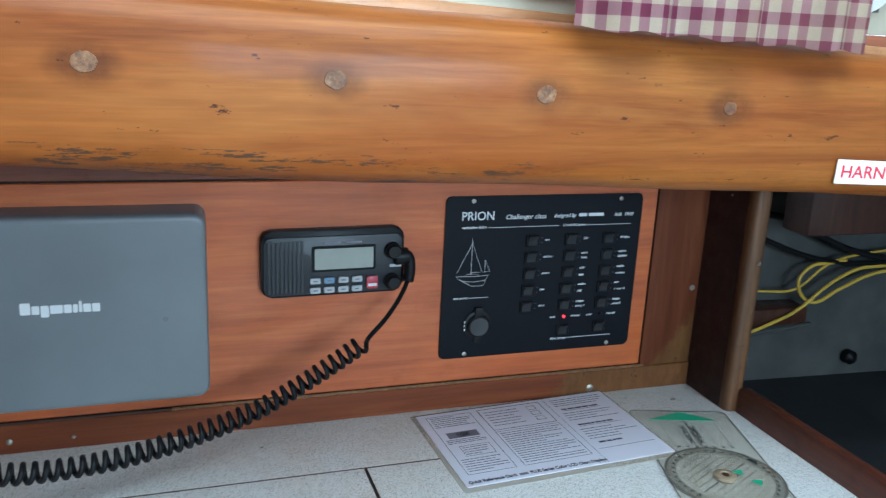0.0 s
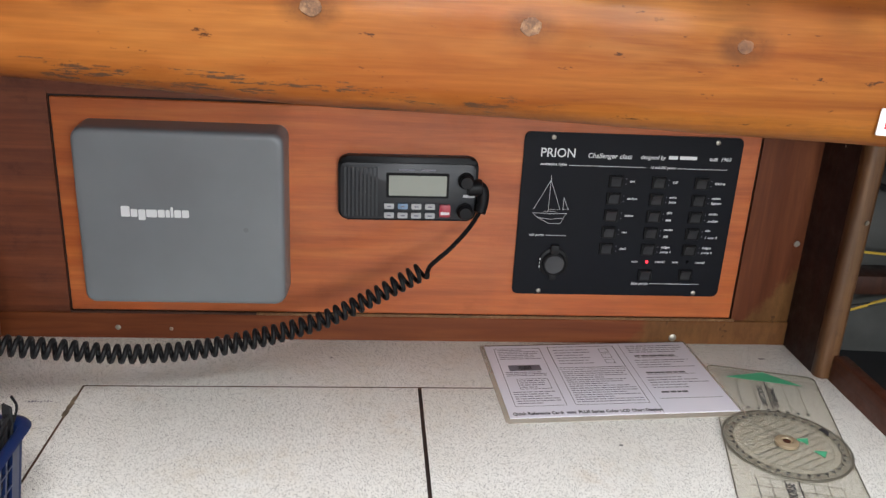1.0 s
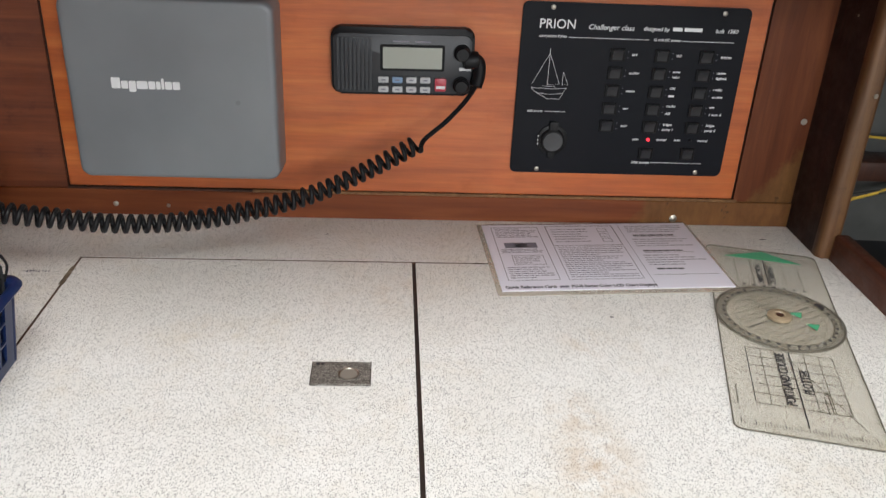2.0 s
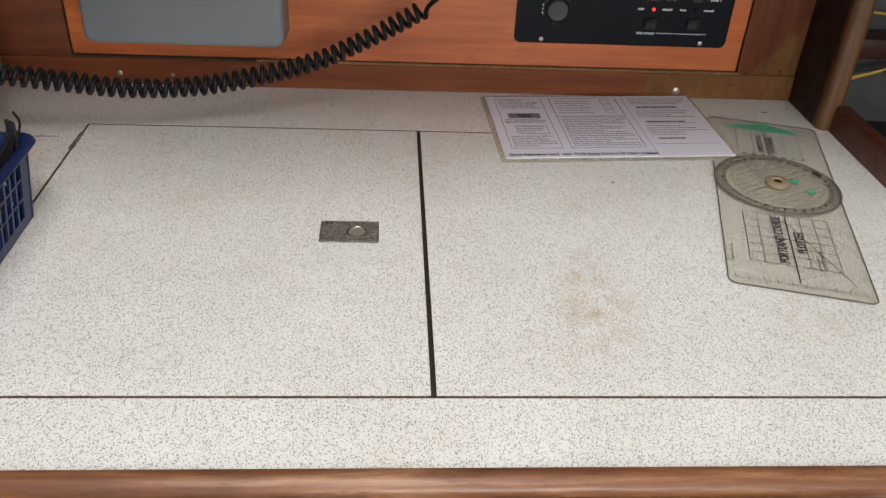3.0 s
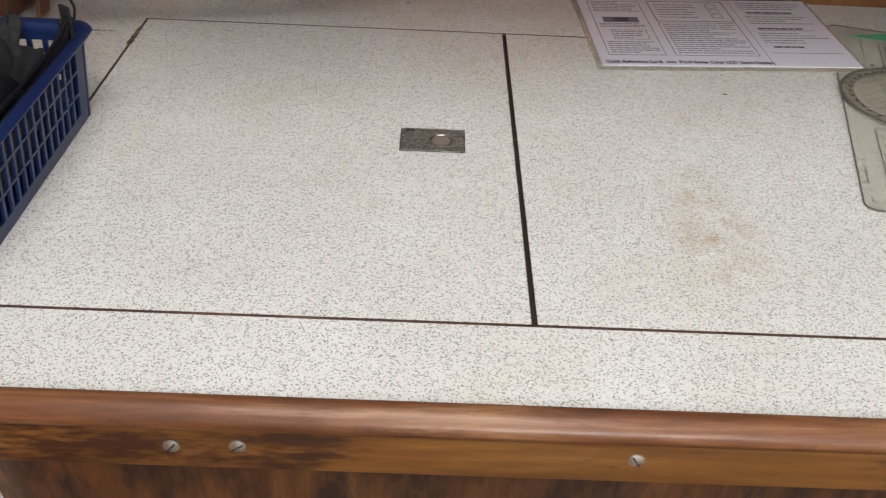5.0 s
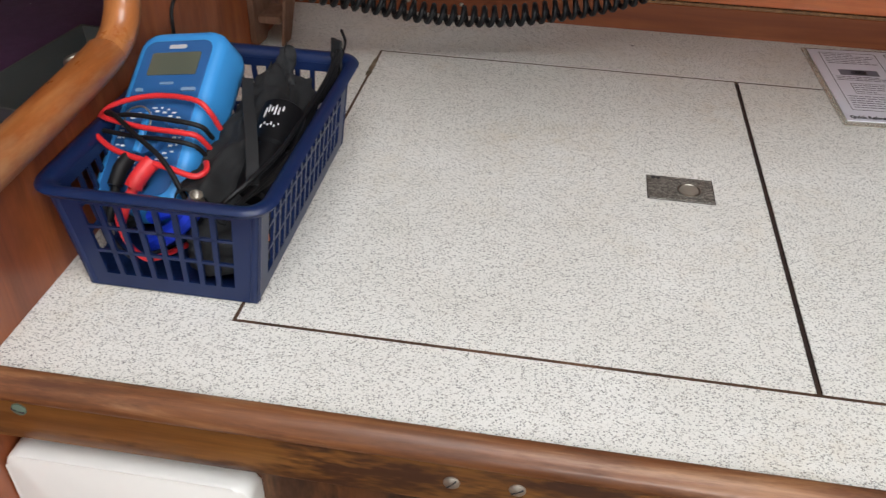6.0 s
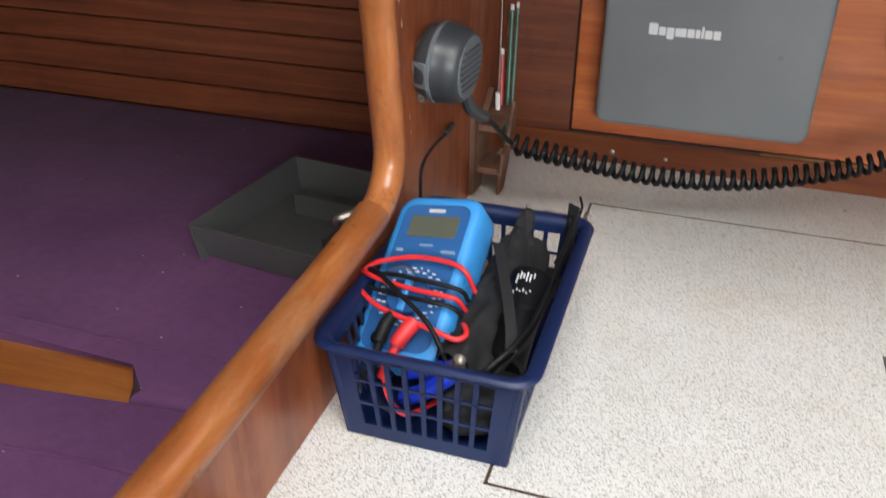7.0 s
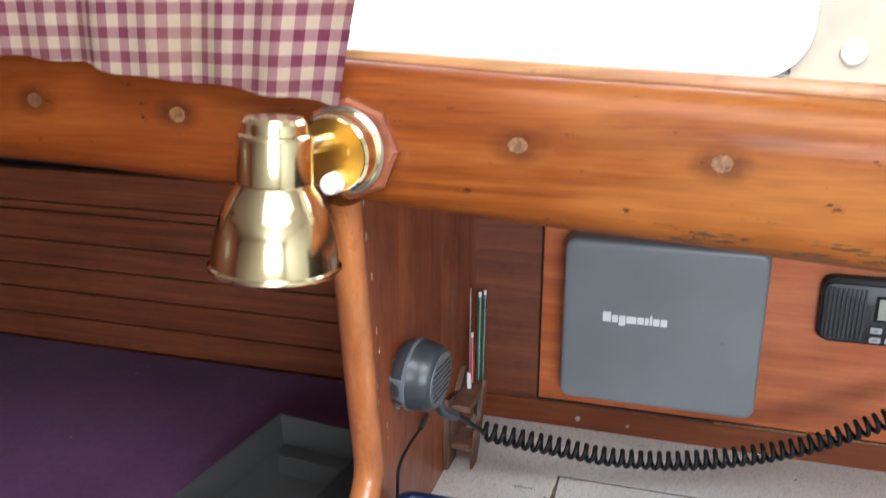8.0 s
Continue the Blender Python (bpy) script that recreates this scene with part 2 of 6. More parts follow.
DULL_PLUG = wood("dull_wood_plug", (0.07, 0.026, 0.010), (0.13, 0.055, 0.020), (0.20, 0.095, 0.040), (130, 30, 130), 0.5, 0.15, 0.6)
LAMINATE = laminate()
GINGHAM = gingham()
PURPLE = upholstery()
GREY_COVER = plain("grey_plastic", (0.172, 0.185, 0.197), 0.42, vary=0.08, grain=900, relief=0.12)
BLACK = plain("black_plastic", (0.005, 0.005, 0.006), 0.42, vary=0.2, spec=0.15)
BLACK_SOFT = plain("black_rubber", (0.007, 0.007, 0.008), 0.5, vary=0.2, spec=0.25)
PANEL_BLACK = plain("black_engraved_panel", (0.0045, 0.0052, 0.0085), 0.5, vary=0.12, relief=0.05, spec=0.15)
WHITE_INK = plain("white_lettering", (0.72, 0.73, 0.74), 0.6, vary=0.03)
DARK_INK = plain("dark_print", (0.03, 0.03, 0.035), 0.6, vary=0.1)
GREY_INK = plain("grey_print", (0.16, 0.155, 0.19), 0.6, vary=0.2)
PLOT_INK = plain("worn_brown_print", (0.11, 0.10, 0.08), 0.6, vary=0.2)
RED_INK = plain("red_print", (0.55, 0.02, 0.04), 0.5, vary=0.05)
LCD = plain("grey_lcd", (0.33, 0.35, 0.31), 0.25, vary=0.04, coat=0.3)
LCD_GREEN = plain("green_grey_lcd", (0.085, 0.095, 0.072), 0.25, vary=0.04, coat=0.3)
KEY_GREY = plain("grey_key", (0.42, 0.43, 0.44), 0.5, vary=0.05)
KEY_BLUE = plain("blue_key", (0.16, 0.26, 0.40), 0.5, vary=0.05)
RED_PLASTIC = plain("red_plastic", (0.62, 0.025, 0.03), 0.4, vary=0.1)
NAVY = plain("navy_blue_plastic", (0.006, 0.016, 0.064), 0.36, vary=0.12, coat=0.15, spec=0.35)
SKY_BLUE = plain("bright_blue_rubber", (0.035, 0.25, 0.60), 0.45, vary=0.06)
DEEP_BLUE = plain("deep_blue_face", (0.018, 0.095, 0.27), 0.4, vary=0.08)
COBALT = plain("cobalt_blue_plastic", (0.01, 0.045, 0.62), 0.4)
ORANGE = plain("orange_plastic", (0.7, 0.12, 0.02), 0.45)
YELLOW = plain("yellow_cable", (0.62, 0.42, 0.05), 0.5)
LIME = plain("yellow_green_card", (0.5, 0.55, 0.04), 0.5)
CLOTH_BLACK = plain("black_nylon", (0.008, 0.0085, 0.010), 0.8, grain=1200, relief=0.5, vary=0.3)
TRAY_GREY = plain("dark_grey_plastic", (0.105, 0.112, 0.110), 0.5, vary=0.1)
MIC_GREY = plain("charcoal_mic_plastic", (0.036, 0.042, 0.048), 0.38, vary=0.1)
MIC_PALE = plain("slate_grey_plastic", (0.12, 0.14, 0.155), 0.42, vary=0.1)
BRASS = plain("polished_brass", (0.90, 0.80, 0.50), 0.15, 1.0, grain=60, vary=0.06, relief=0.02)


def scratched():
    k = Nodes("scratched_steel")
    a = k.noise(1.0, 5, 0.8, k.map((260, 620, 400)), 1.5)
    c = k.ramp(a, (0.36, (0.035, 0.033, 0.028)), (0.50, (0.17, 0.16, 0.14)), (0.62, (0.46, 0.44, 0.39)))
    k.bump(a, 0.4, 0.0006)
    return k.done(c, k.ramp(a, (0.3, 0.6), (0.7, 0.3)), 0.45)


STEEL = scratched()


def worn_gold(name, edge, low, along, deep=1.0):
    """Red-brown board, rubbed to yellow wood along one side and its foot."""
    k = Nodes(name)
    g = k.noise(1.0, 5, 0.6, k.map(along), 0.6)
    c = k.ramp(g, (0.25, (0.095, 0.023, 0.008)), (0.5, (0.160, 0.042, 0.013)), (0.75, (0.23, 0.070, 0.022)))
    sep = k.n("ShaderNodeSeparateXYZ")
    k.put(sep.inputs[0], k.co)
    rub = k.math("ADD", k.math("MULTIPLY", k.math("SUBTRACT", sep.outputs[0], edge), 1.25), k.math("SUBTRACT", low, sep.outputs[2]))
    wave = k.math("MULTIPLY", k.math("SUBTRACT", k.noise(26, 5, 0.65), 0.5), 0.13)
    c = k.mix(1.0, c, (deep, deep, deep), "MULTIPLY")
    fac = k.ramp(k.math("ADD", k.math("ADD", rub, wave), 0.5), (0.49, 0.0), (0.515, 0.75))
    gold = k.ramp(k.noise(1.0, 4, 0.7, k.map((60, 60, 22))), (0.3, (0.085, 0.036, 0.010)), (0.7, (0.18, 0.090, 0.027)))
    c = k.mix(fac, c, gold)
    spots = k.ramp(k.noise(70, 3, 0.6), (0.64, 0.0), (0.69, 0.8))
    c = k.mix(k.math("MULTIPLY", spots, fac), c, (0.03, 0.012, 0.006))
    k.bump(g, 0.2, 0.0006)
    return k.done(c, k.ramp(g, (0.3, 0.42), (0.7, 0.6)), coat=0.04, spec=0.25)


PALE_CHIP = plain("bare_wood_chip", (0.50, 0.40, 0.30), 0.7, vary=0.2)
SCREW = plain("worn_screw_metal", (0.40, 0.37, 0.32), 0.45, 1.0, vary=0.3)
BRIGHT_SCREW = plain("bright_screw_metal", (0.52, 0.47, 0.40), 0.42, 0.8, vary=0.3, grain=500, relief=0.4)
VERDIGRIS = plain("greened_screw", (0.085, 0.12, 0.09), 0.6, vary=0.3)
PAPER = plain("white_paper", (0.74, 0.73, 0.81), 0.45, vary=0.03, coat=0.3)
WHITE_PAINT = plain("white_gelcoat", (0.76, 0.75, 0.72), 0.4, vary=0.05)
LINING = plain("stained_cream_lining", (0.40, 0.36, 0.27), 0.6, vary=0.25, relief=0.2)
DECKHEAD = plain("white_deckhead", (0.72, 0.70, 0.64), 0.6, vary=0.08)
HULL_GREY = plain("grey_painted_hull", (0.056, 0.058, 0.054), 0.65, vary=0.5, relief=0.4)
HULL_DARK = plain("recess_dark", (0.018, 0.02, 0.022), 0.6, vary=0.4)
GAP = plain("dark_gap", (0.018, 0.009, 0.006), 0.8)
SOLE = wood("cabin_sole_teak", (0.10, 0.05, 0.022), (0.17, 0.09, 0.04), (0.24, 0.13, 0.06), (3, 50, 50), 0.5, 0.1, 0.3)
HUB = plain("amber_brass_hub", (0.31, 0.24, 0.155), 0.35, vary=0.15)
PENCIL_GREEN = plain("green_lacquer", (0.01, 0.16, 0.10), 0.3, coat=0.4)


def clear(name, tint, rough=0.08, alpha=0.25):
    k = Nodes(name)
    k.b.inputs["Alpha"].default_value = alpha
    k.bump(k.noise(90, 3), 0.05, 0.0004)
    return k.done(tint, rough, coat=0.4)


ACRYLIC = clear("yellowed_clear_acrylic", (0.34, 0.30, 0.21), 0.18, 0.25)
FILM = clear("clear_laminating_film", (0.42, 0.37, 0.30), 0.15, 0.55)
LED = Nodes("red_led")
LED.b.inputs["Emission Color"].default_value, LED.b.inputs["Emission Strength"].default_value = (1, 0.03, 0.05, 1), 2.5
LED = LED.done((0.7, 0.02, 0.03), 0.3)
GLASS = Nodes("window_glass")
GLASS.b.inputs["Transmission Weight"].default_value = 1.0
GLASS = GLASS.done((0.97, 0.98, 0.97), 0.0)

# ---- mesh helpers ----
BASE = {}


def thing(name, at=(0, 0, 0), label="", category="", group="", kind=""):
    ob = new(name)
    ob.location, BASE[ob.name] = at, Vector(at)
    ob.empty_display_size = 0.02
    return tagged(ob, label, category, group, kind)


def part(name, bm, material, parent=None, label="", smooth=35, loc=None):
    """One mesh object from a bmesh in world places, under parent."""
    base = BASE[parent.name] if parent else Vector(loc or (0, 0, 0))
    bmesh.ops.translate(bm, verts=bm.verts, vec=-base)
    bmesh.ops.recalc_face_normals(bm, faces=bm.faces)
    me = bpy.data.meshes.new(name)
    for f in bm.faces:
        f.smooth = True
    for e in bm.edges:
        e.smooth = len(e.link_faces) != 2 or e.calc_face_angle(0) < radians(smooth)
    bm.to_mesh(me)
    bm.free()
    me.materials.append(material)
    ob = new(name, me)
    if parent:
        ob.parent = parent
    else:
        ob.location = base
    BASE[ob.name] = base
    return tagged(ob, label) if label else ob


def single(name, bm, material, label, category, group="", kind="", at=None, smooth=35):
    """A thing of one mesh."""
    if at is None:
        c = [v.co for v in bm.verts]
        at = (sum(v.x for v in c) / len(c), sum(v.y for v in c) / len(c), min(v.z for v in c))
    return tagged(part(name, bm, material, None, label, smooth, at), "", category, group, kind)


def box(x0, x1, y0, y1, z0, z1, bevel=0.0, segs=2, bm=None):
    bm2 = bmesh.new()
    bmesh.ops.create_cube(bm2, size=1, matrix=Matrix.Translation(((x0 + x1) / 2, (y0 + y1) / 2, (z0 + z1) / 2)) @ Matrix.Diagonal((x1 - x0, y1 - y0, z1 - z0, 1)))
    if bevel:
        bmesh.ops.bevel(bm2, geom=list(bm2.edges), offset=bevel, segments=segs, affect="EDGES", profile=0.5)
    return join(bm, bm2)


def join(bm, other):
    if bm is None:
        return other
    me = bpy.data.meshes.new("tmp")
    other.to_mesh(me)
    other.free()
    bm.from_mesh(me)
    bpy.data.meshes.remove(me)
    return bm


def moved(bm, m):
    bmesh.ops.transform(bm, matrix=m, verts=bm.verts)
    return bm


def prism(outline, axis, a, b, bevel=0.0, segs=2):
    """A flat outline of 2D points, pushed along an axis from a to b. The outline's plane: x -> (y,z), y -> (x,z), z -> (x,y)."""
    bm = bmesh.new()
    put = {"x": lambda p, q: (q, p[0], p[1]), "y": lambda p, q: (p[0], q, p[1]), "z": lambda p, q: (p[0], p[1], q)}[axis]
    lo = [bm.verts.new(put(p, a)) for p in outline]
    hi = [bm.verts.new(put(p, b)) for p in outline]
    f0, f1 = bm.faces.new(lo), bm.faces.new(hi)
    for i in range(len(lo)):
        j = (i + 1) % len(lo)
        bm.faces.new((lo[i], lo[j], hi[j], hi[i]))
    if bevel:
        rim = [e for e in bm.edges if (f0 in e.link_faces) or (f1 in e.link_faces)]
        bmesh.ops.bevel(bm, geom=rim, offset=bevel, segments=segs, affect="EDGES", profile=0.5)
    return bm


def round_rect(x0, x1, z0, z1, r, n=5):
    pts = []
    for cx, cz, a0 in ((x1 - r, z1 - r, 0), (x0 + r, z1 - r, 90), (x0 + r, z0 + r, 180), (x1 - r, z0 + r, 270)):
        for i in range(n + 1):
            a = radians(a0 + 90 * i / n)
            pts.append((cx + r * math.cos(a), cz + r * math.sin(a)))
    return pts


def disc(c, axis, r, depth, n=20, bevel=0.0, r2=None):
    """A short cylinder from c along the axis vector."""
    bm = bmesh.new()
    bmesh.ops.create_cone(bm, cap_ends=True, segments=n, radius1=r, radius2=r if r2 is None else r2, depth=depth, matrix=Matrix.Translation((0, 0, depth / 2)))
    if bevel:
        rim = [e for e in bm.edges if any(len(f.verts) > 4 for f in e.link_faces)]
        bmesh.ops.bevel(bm, geom=rim, offset=bevel, segments=2, affect="EDGES", profile=0.5)
    q = Vector(axis).normalized().to_track_quat("Z", "Y").to_matrix().to_4x4()
    return moved(bm, Matrix.Translation(c) @ q)


def lathe(c, axis, profile, n=40):
    """A turned shape: rows of (radius, along the axis)."""
    bm = bmesh.new()
    q = Vector(axis).normalized().to_track_quat("Z", "Y").to_matrix().to_4x4()
    rings = []
    for r, h in profile:
        rings.append([bm.verts.new((max(r, 1e-5) * math.cos(2 * math.pi * i / n), max(r, 1e-5) * math.sin(2 * math.pi * i / n), h)) for i in range(n)])
    for a, b in zip(rings, rings[1:]):
        for i in range(n):
            j = (i + 1) % n
            bm.faces.new((a[i], a[j], b[j], b[i]))
    bmesh.ops.remove_doubles(bm, verts=bm.verts, dist=2e-5)
    return moved(bm, Matrix.Translation(c) @ q)


def spline(points, steps=8):
    """A smooth line through points."""
    p = [Vector(v) for v in points]
    p = [2 * p[0] - p[1]] + p + [2 * p[-1] - p[-2]]
    out = []
    for i in range(1, len(p) - 2):
        for s in range(steps):
            t = s / steps
            out.append(0.5 * (2 * p[i] + (p[i + 1] - p[i - 1]) * t + (2 * p[i - 1] - 5 * p[i] + 4 * p[i + 1] - p[i + 2]) * t * t + (3 * p[i] - p[i - 1] - 3 * p[i + 1] + p[i + 2]) * t ** 3))
    return out + [p[-2]]


def tube(points, radius, n=8, bm=None, shape=None):
    """A tube, or a strip of the given 2D outline, along a line."""
    bm = bm or bmesh.new()
    pts = [Vector(v) for v in points]
    up = Vector((0.13, 0.21, 0.97))
    shape = shape or [(radius * math.cos(2 * math.pi * i / n), radius * math.sin(2 * math.pi * i / n)) for i in range(n)]
    rings = []
    for i, p in enumerate(pts):
        d = (pts[min(i + 1, len(pts) - 1)] - pts[max(i - 1, 0)]).normalized()
        side = d.cross(up).normalized() if abs(d.dot(up)) < 0.999 else d.orthogonal().normalized()
        up = side.cross(d).normalized()
        rings.append([bm.verts.new(p + side * a + up * b) for a, b in shape])
    for a, b in zip(rings, rings[1:]):
        for i in range(len(shape)):
            j = (i + 1) % len(shape)
            bm.faces.new((a[i], a[j], b[j], b[i]))
    bm.faces.new(rings[0])
    bm.faces.new(rings[-1])
    return bm


def words(text, m, size, material, parent, name="lettering", italic=0.0, width=None, bold=0.0):
    """Flat writing in Blender's own font: m takes its x along the line and y up to the world; starts at the left on the base line."""
    cu = bpy.data.curves.new("text", "FONT")
    cu.body, cu.size, cu.shear, cu.extrude, cu.offset = text, size, italic, 0.00015, bold
    cu.resolution_u = 3
    tmp = bpy.data.objects.new("text", cu)
    scene.collection.objects.link(tmp)
    bpy.context.view_layer.update()
    me = bpy.data.meshes.new_from_object(tmp.evaluated_get(bpy.context.evaluated_depsgraph_get()))
    bpy.data.objects.remove(tmp)
    bpy.data.curves.remove(cu)
    bm = bmesh.new()
    bm.from_mesh(me)
    bpy.data.meshes.remove(me)
    if width:
        xs = [v.co.x for v in bm.verts]
        k = width / (max(xs) - min(xs))
        bmesh.ops.scale(bm, vec=(k, 1, 1), verts=bm.verts)
    return part(name, moved(bm, m), material, parent)


# ---- the cabin ----
WX0, WX1, WY0 = -2.3, 1.30, -1.95


def beam_z(x):
    return 0.4424 + SLOPE * x


def room():
    single("floor", box(WX0 - 0.05, WX1 + 0.05, WY0 - 0.05, 0.95, -0.80, -0.75), SOLE, "teak cabin sole", "floor", kind="structure")
    # deckhead, with an opening added under the top lamp
    x0, x1, y0, y1 = ADDED_OPENING
    bm = box(WX0, x0, WY0, 0.24, CEIL, CEIL + 0.05)
    bm = box(x1, WX1, WY0, 0.24, CEIL, CEIL + 0.05, bm=bm)
    bm = box(x0, x1, WY0, y0, CEIL, CEIL + 0.05, bm=bm)
    bm = box(x0, x1, y1, 0.24, CEIL, CEIL + 0.05, bm=bm)
    single("ceiling", bm, DECKHEAD, "white painted deckhead with an opening added for the top light", "ceiling", kind="structure")
    # unseen far cabin side, with one long opening added for the fill lamp
    bm = box(WX0, WX1, WY0 - 0.05, WY0, -0.75, 0.40)
    bm = box(WX0, WX1, WY0 - 0.05, WY0, 0.92, CEIL, bm=bm)
    bm = box(WX0, -0.10, WY0 - 0.05, WY0, 0.40, 0.92, bm=bm)
    bm = box(0.90, WX1, WY0 - 0.05, WY0, 0.40, 0.92, bm=bm)
    single("wall_far_side", bm, DECKHEAD, "white painted cabin side", "wall", kind="structure")
    single("wall_forward", box(WX0 - 0.05, WX0, WY0, 0.95, -0.75, CEIL), MAHOG_UP, "mahogany bulkhead", "wall", kind="structure")
    # Aft wall is out of view; white was picked for its bounce light.
    single("wall_aft", box(WX1, WX1 + 0.05, WY0, 0.95, -0.75, CEIL), DECKHEAD, "unseen closing bulkhead, white to bounce light", "wall", kind="structure")
    single("side_deck_underside", box(WX0, WX1, 0.2005, 0.95, 0.45, 0.49), PLANK, "dark boarded underside of the side deck", "ceiling", kind="structure")


room()
glow = Nodes("bright_haze")
glow.b.inputs["Emission Color"].default_value, glow.b.inputs["Emission Strength"].default_value = (0.97, 0.985, 1, 1), 3.0
single("backdrop", box(-14, 14, 9, 9.1, -3, 9), glow.done((0.8, 0.8, 0.8), 1.0), "bright overcast haze outside the windows", "backdrop", kind="structure")


def cabin_side():
    """Cream lined cabin side above the beam, with two windows."""
    y0, y1 = 0.20, 0.23
    wins = ((-1.25, -0.198, 0.506, 0.74), (-0.045, 0.36, 0.508, 0.75))
    bm = box(WX0, wins[0][0], y0, y1, 0.4905, CEIL)
    bm = box(wins[0][1], wins[1][0], y0, y1, 0.4905, CEIL, bm=bm)
    bm = box(wins[1][1], WX1, y0, y1, 0.4905, CEIL, bm=bm)
    for a, b, c, d in wins:
        bm = box(a, b, y0, y1, 0.4905, c, bm=bm)
        bm = box(a, b, y0, y1, d, CEIL, bm=bm)
    wall = thing("wall_cabin_side", (-0.5, 0.2, 0.4), "stained cream lining of the cabin side", "wall", kind="structure")
    part("lining", bm, LINING, wall)
    part("stud", disc((-0.160, 0.2005, 0.5225), (0, -1, 0), 0.0085, 0.004, 20, 0.0015), WHITE_PAINT, wall, "white plastic cap")
    for i, (a, b, c, d) in enumerate(wins):
        win = thing("window_%d" % (i + 1), ((a + b) / 2, y0, c), "cabin window with a pale aluminium rim", "window", kind="structure")
        outer, inner = round_rect(a - 0.012, b + 0.012, c - 0.002, d + 0.012, 0.035, 7), round_rect(a + 0.002, b - 0.002, c + 0.004, d - 0.002, 0.028, 7)
        fr = bmesh.new()
        rows = [[fr.verts.new((p[0], y, p[1])) for p in o] for o, y in ((outer, y0 - 0.0005), (outer, y0 - 0.005), (inner, y0 - 0.005), (inner, y1))]
        for r, q in zip(rows, rows[1:]):
            for j in range(len(r)):
                fr.faces.new((r[j], r[(j + 1) % len(r)], q[(j + 1) % len(r)], q[j]))
        part("window_frame", fr, plain("pale_aluminium", (0.6, 0.6, 0.58), 0.4, 0.6) if i == 0 else bpy.data.materials["pale_aluminium"], win)
        pane = part("pane", box(a - 0.002, b + 0.002, y1 - 0.006, y1 - 0.002, c - 0.002, d + 0.002), GLASS, win)
        pane.visible_shadow = False


cabin_side()


def long_beam():
    prof = [(0.200, -0.050), (0.160, -0.0555), (0.152, -0.0545), (0.1465, -0.0510), (0.1432, -0.046), (0.1418, -0.036), (0.1412, -0.015), (0.1412, 0.010),
            (0.1425, 0.024), (0.146, 0.034), (0.1515, 0.0415), (0.1585, 0.0455), (0.167, 0.0465), (0.175, 0.0455), (0.200, 0.0455)]
    beam = thing("beam", (0, 0.17, beam_z(0)), "orange varnished wooden beam with plugged bolt holes and scuffed lower edge", "beam", kind="structure")
    bm = bmesh.new()
    rings = []
    n = 60
    for i in range(n + 1):
        x = WX0 + (WX1 - WX0) * i / n
        wob = 0.0009 * math.sin(x * 9.1) + 0.0006 * math.sin(x * 23.7 + 1)
        deep = 0.008 * min(1, max(0, (x + 0.70) / 0.62))
        rings.append([bm.verts.new((x, y + wob * 0.5, beam_z(x) + z + wob - (deep if z < -0.03 else 0))) for y, z in prof])
    for a, b in zip(rings, rings[1:]):
        for j in range(len(prof)):
            k = (j + 1) % len(prof)
            bm.faces.new((a[j], a[k], b[k], b[j]))
    bm.faces.new(rings[0])
    bm.faces.new(rings[-1])
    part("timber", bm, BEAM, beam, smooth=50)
    rnd = random.Random(4)
    for i, x in enumerate(PLUG_X):
        z = beam_z(x) + rnd.uniform(-0.001, 0.001)
        r = 0.0064 if i else 0.0050
        wob = 0.0009 * math.sin(x * 9.1) + 0.0006 * math.sin(x * 23.7 + 1)
        y = 0.1412 + wob * 0.5
        out = [(x + r * (1.1 + rnd.uniform(-0.07, 0.07)) * math.cos(j * 0.2618), z + r * (0.9 + rnd.uniform(-0.07, 0.07)) * math.sin(j * 0.2618)) for j in range(24)]
        part("plug", prism(out, "y", y - 0.0005, y + 0.001, 0.0003, 1), PLUG if i in (1, 2, 3, 4, 5) else DULL_PLUG, beam, "worn wooden bolt plug")
    ledge = box(WX0, WX1, 0.186, 0.1995, -0.006, 0.0082, 0.0015)
    for v in ledge.verts:
        v.co.z += beam_z(v.co.x) + 0.0455
    single("window_ledge", ledge, wood("ledge_wood", (0.22, 0.10, 0.04), (0.34, 0.17, 0.07), (0.48, 0.28, 0.13), (3, 60, 60), 0.45, 0.2, 0.5), "worn varnished ledge under the windows", "ledge", kind="structure")
    # sticker with a red warning
    m = Matrix.Translation((0.2862, 0.1402, 0.3790)) @ pose(0, 0, 0, 90, 0.0, 0) @ pose(0, 0, 0, 0, 0, -2.4)
    st = thing("sticker", (0.32, 0.14, 0.385), "white sticker with red capital letters on the beam", "sticker")
    part("backing", moved(prism(round_rect(0, 0.075, 0, 0.0185, 0.001, 2), "z", 0, 0.0008), m), WHITE_PAINT, st)
    words("HARNESS", m @ Matrix.Translation((0.004, 0.0048, 0.0009)), 0.0135, RED_INK, st, width=0.066, bold=0.0002)


long_beam()


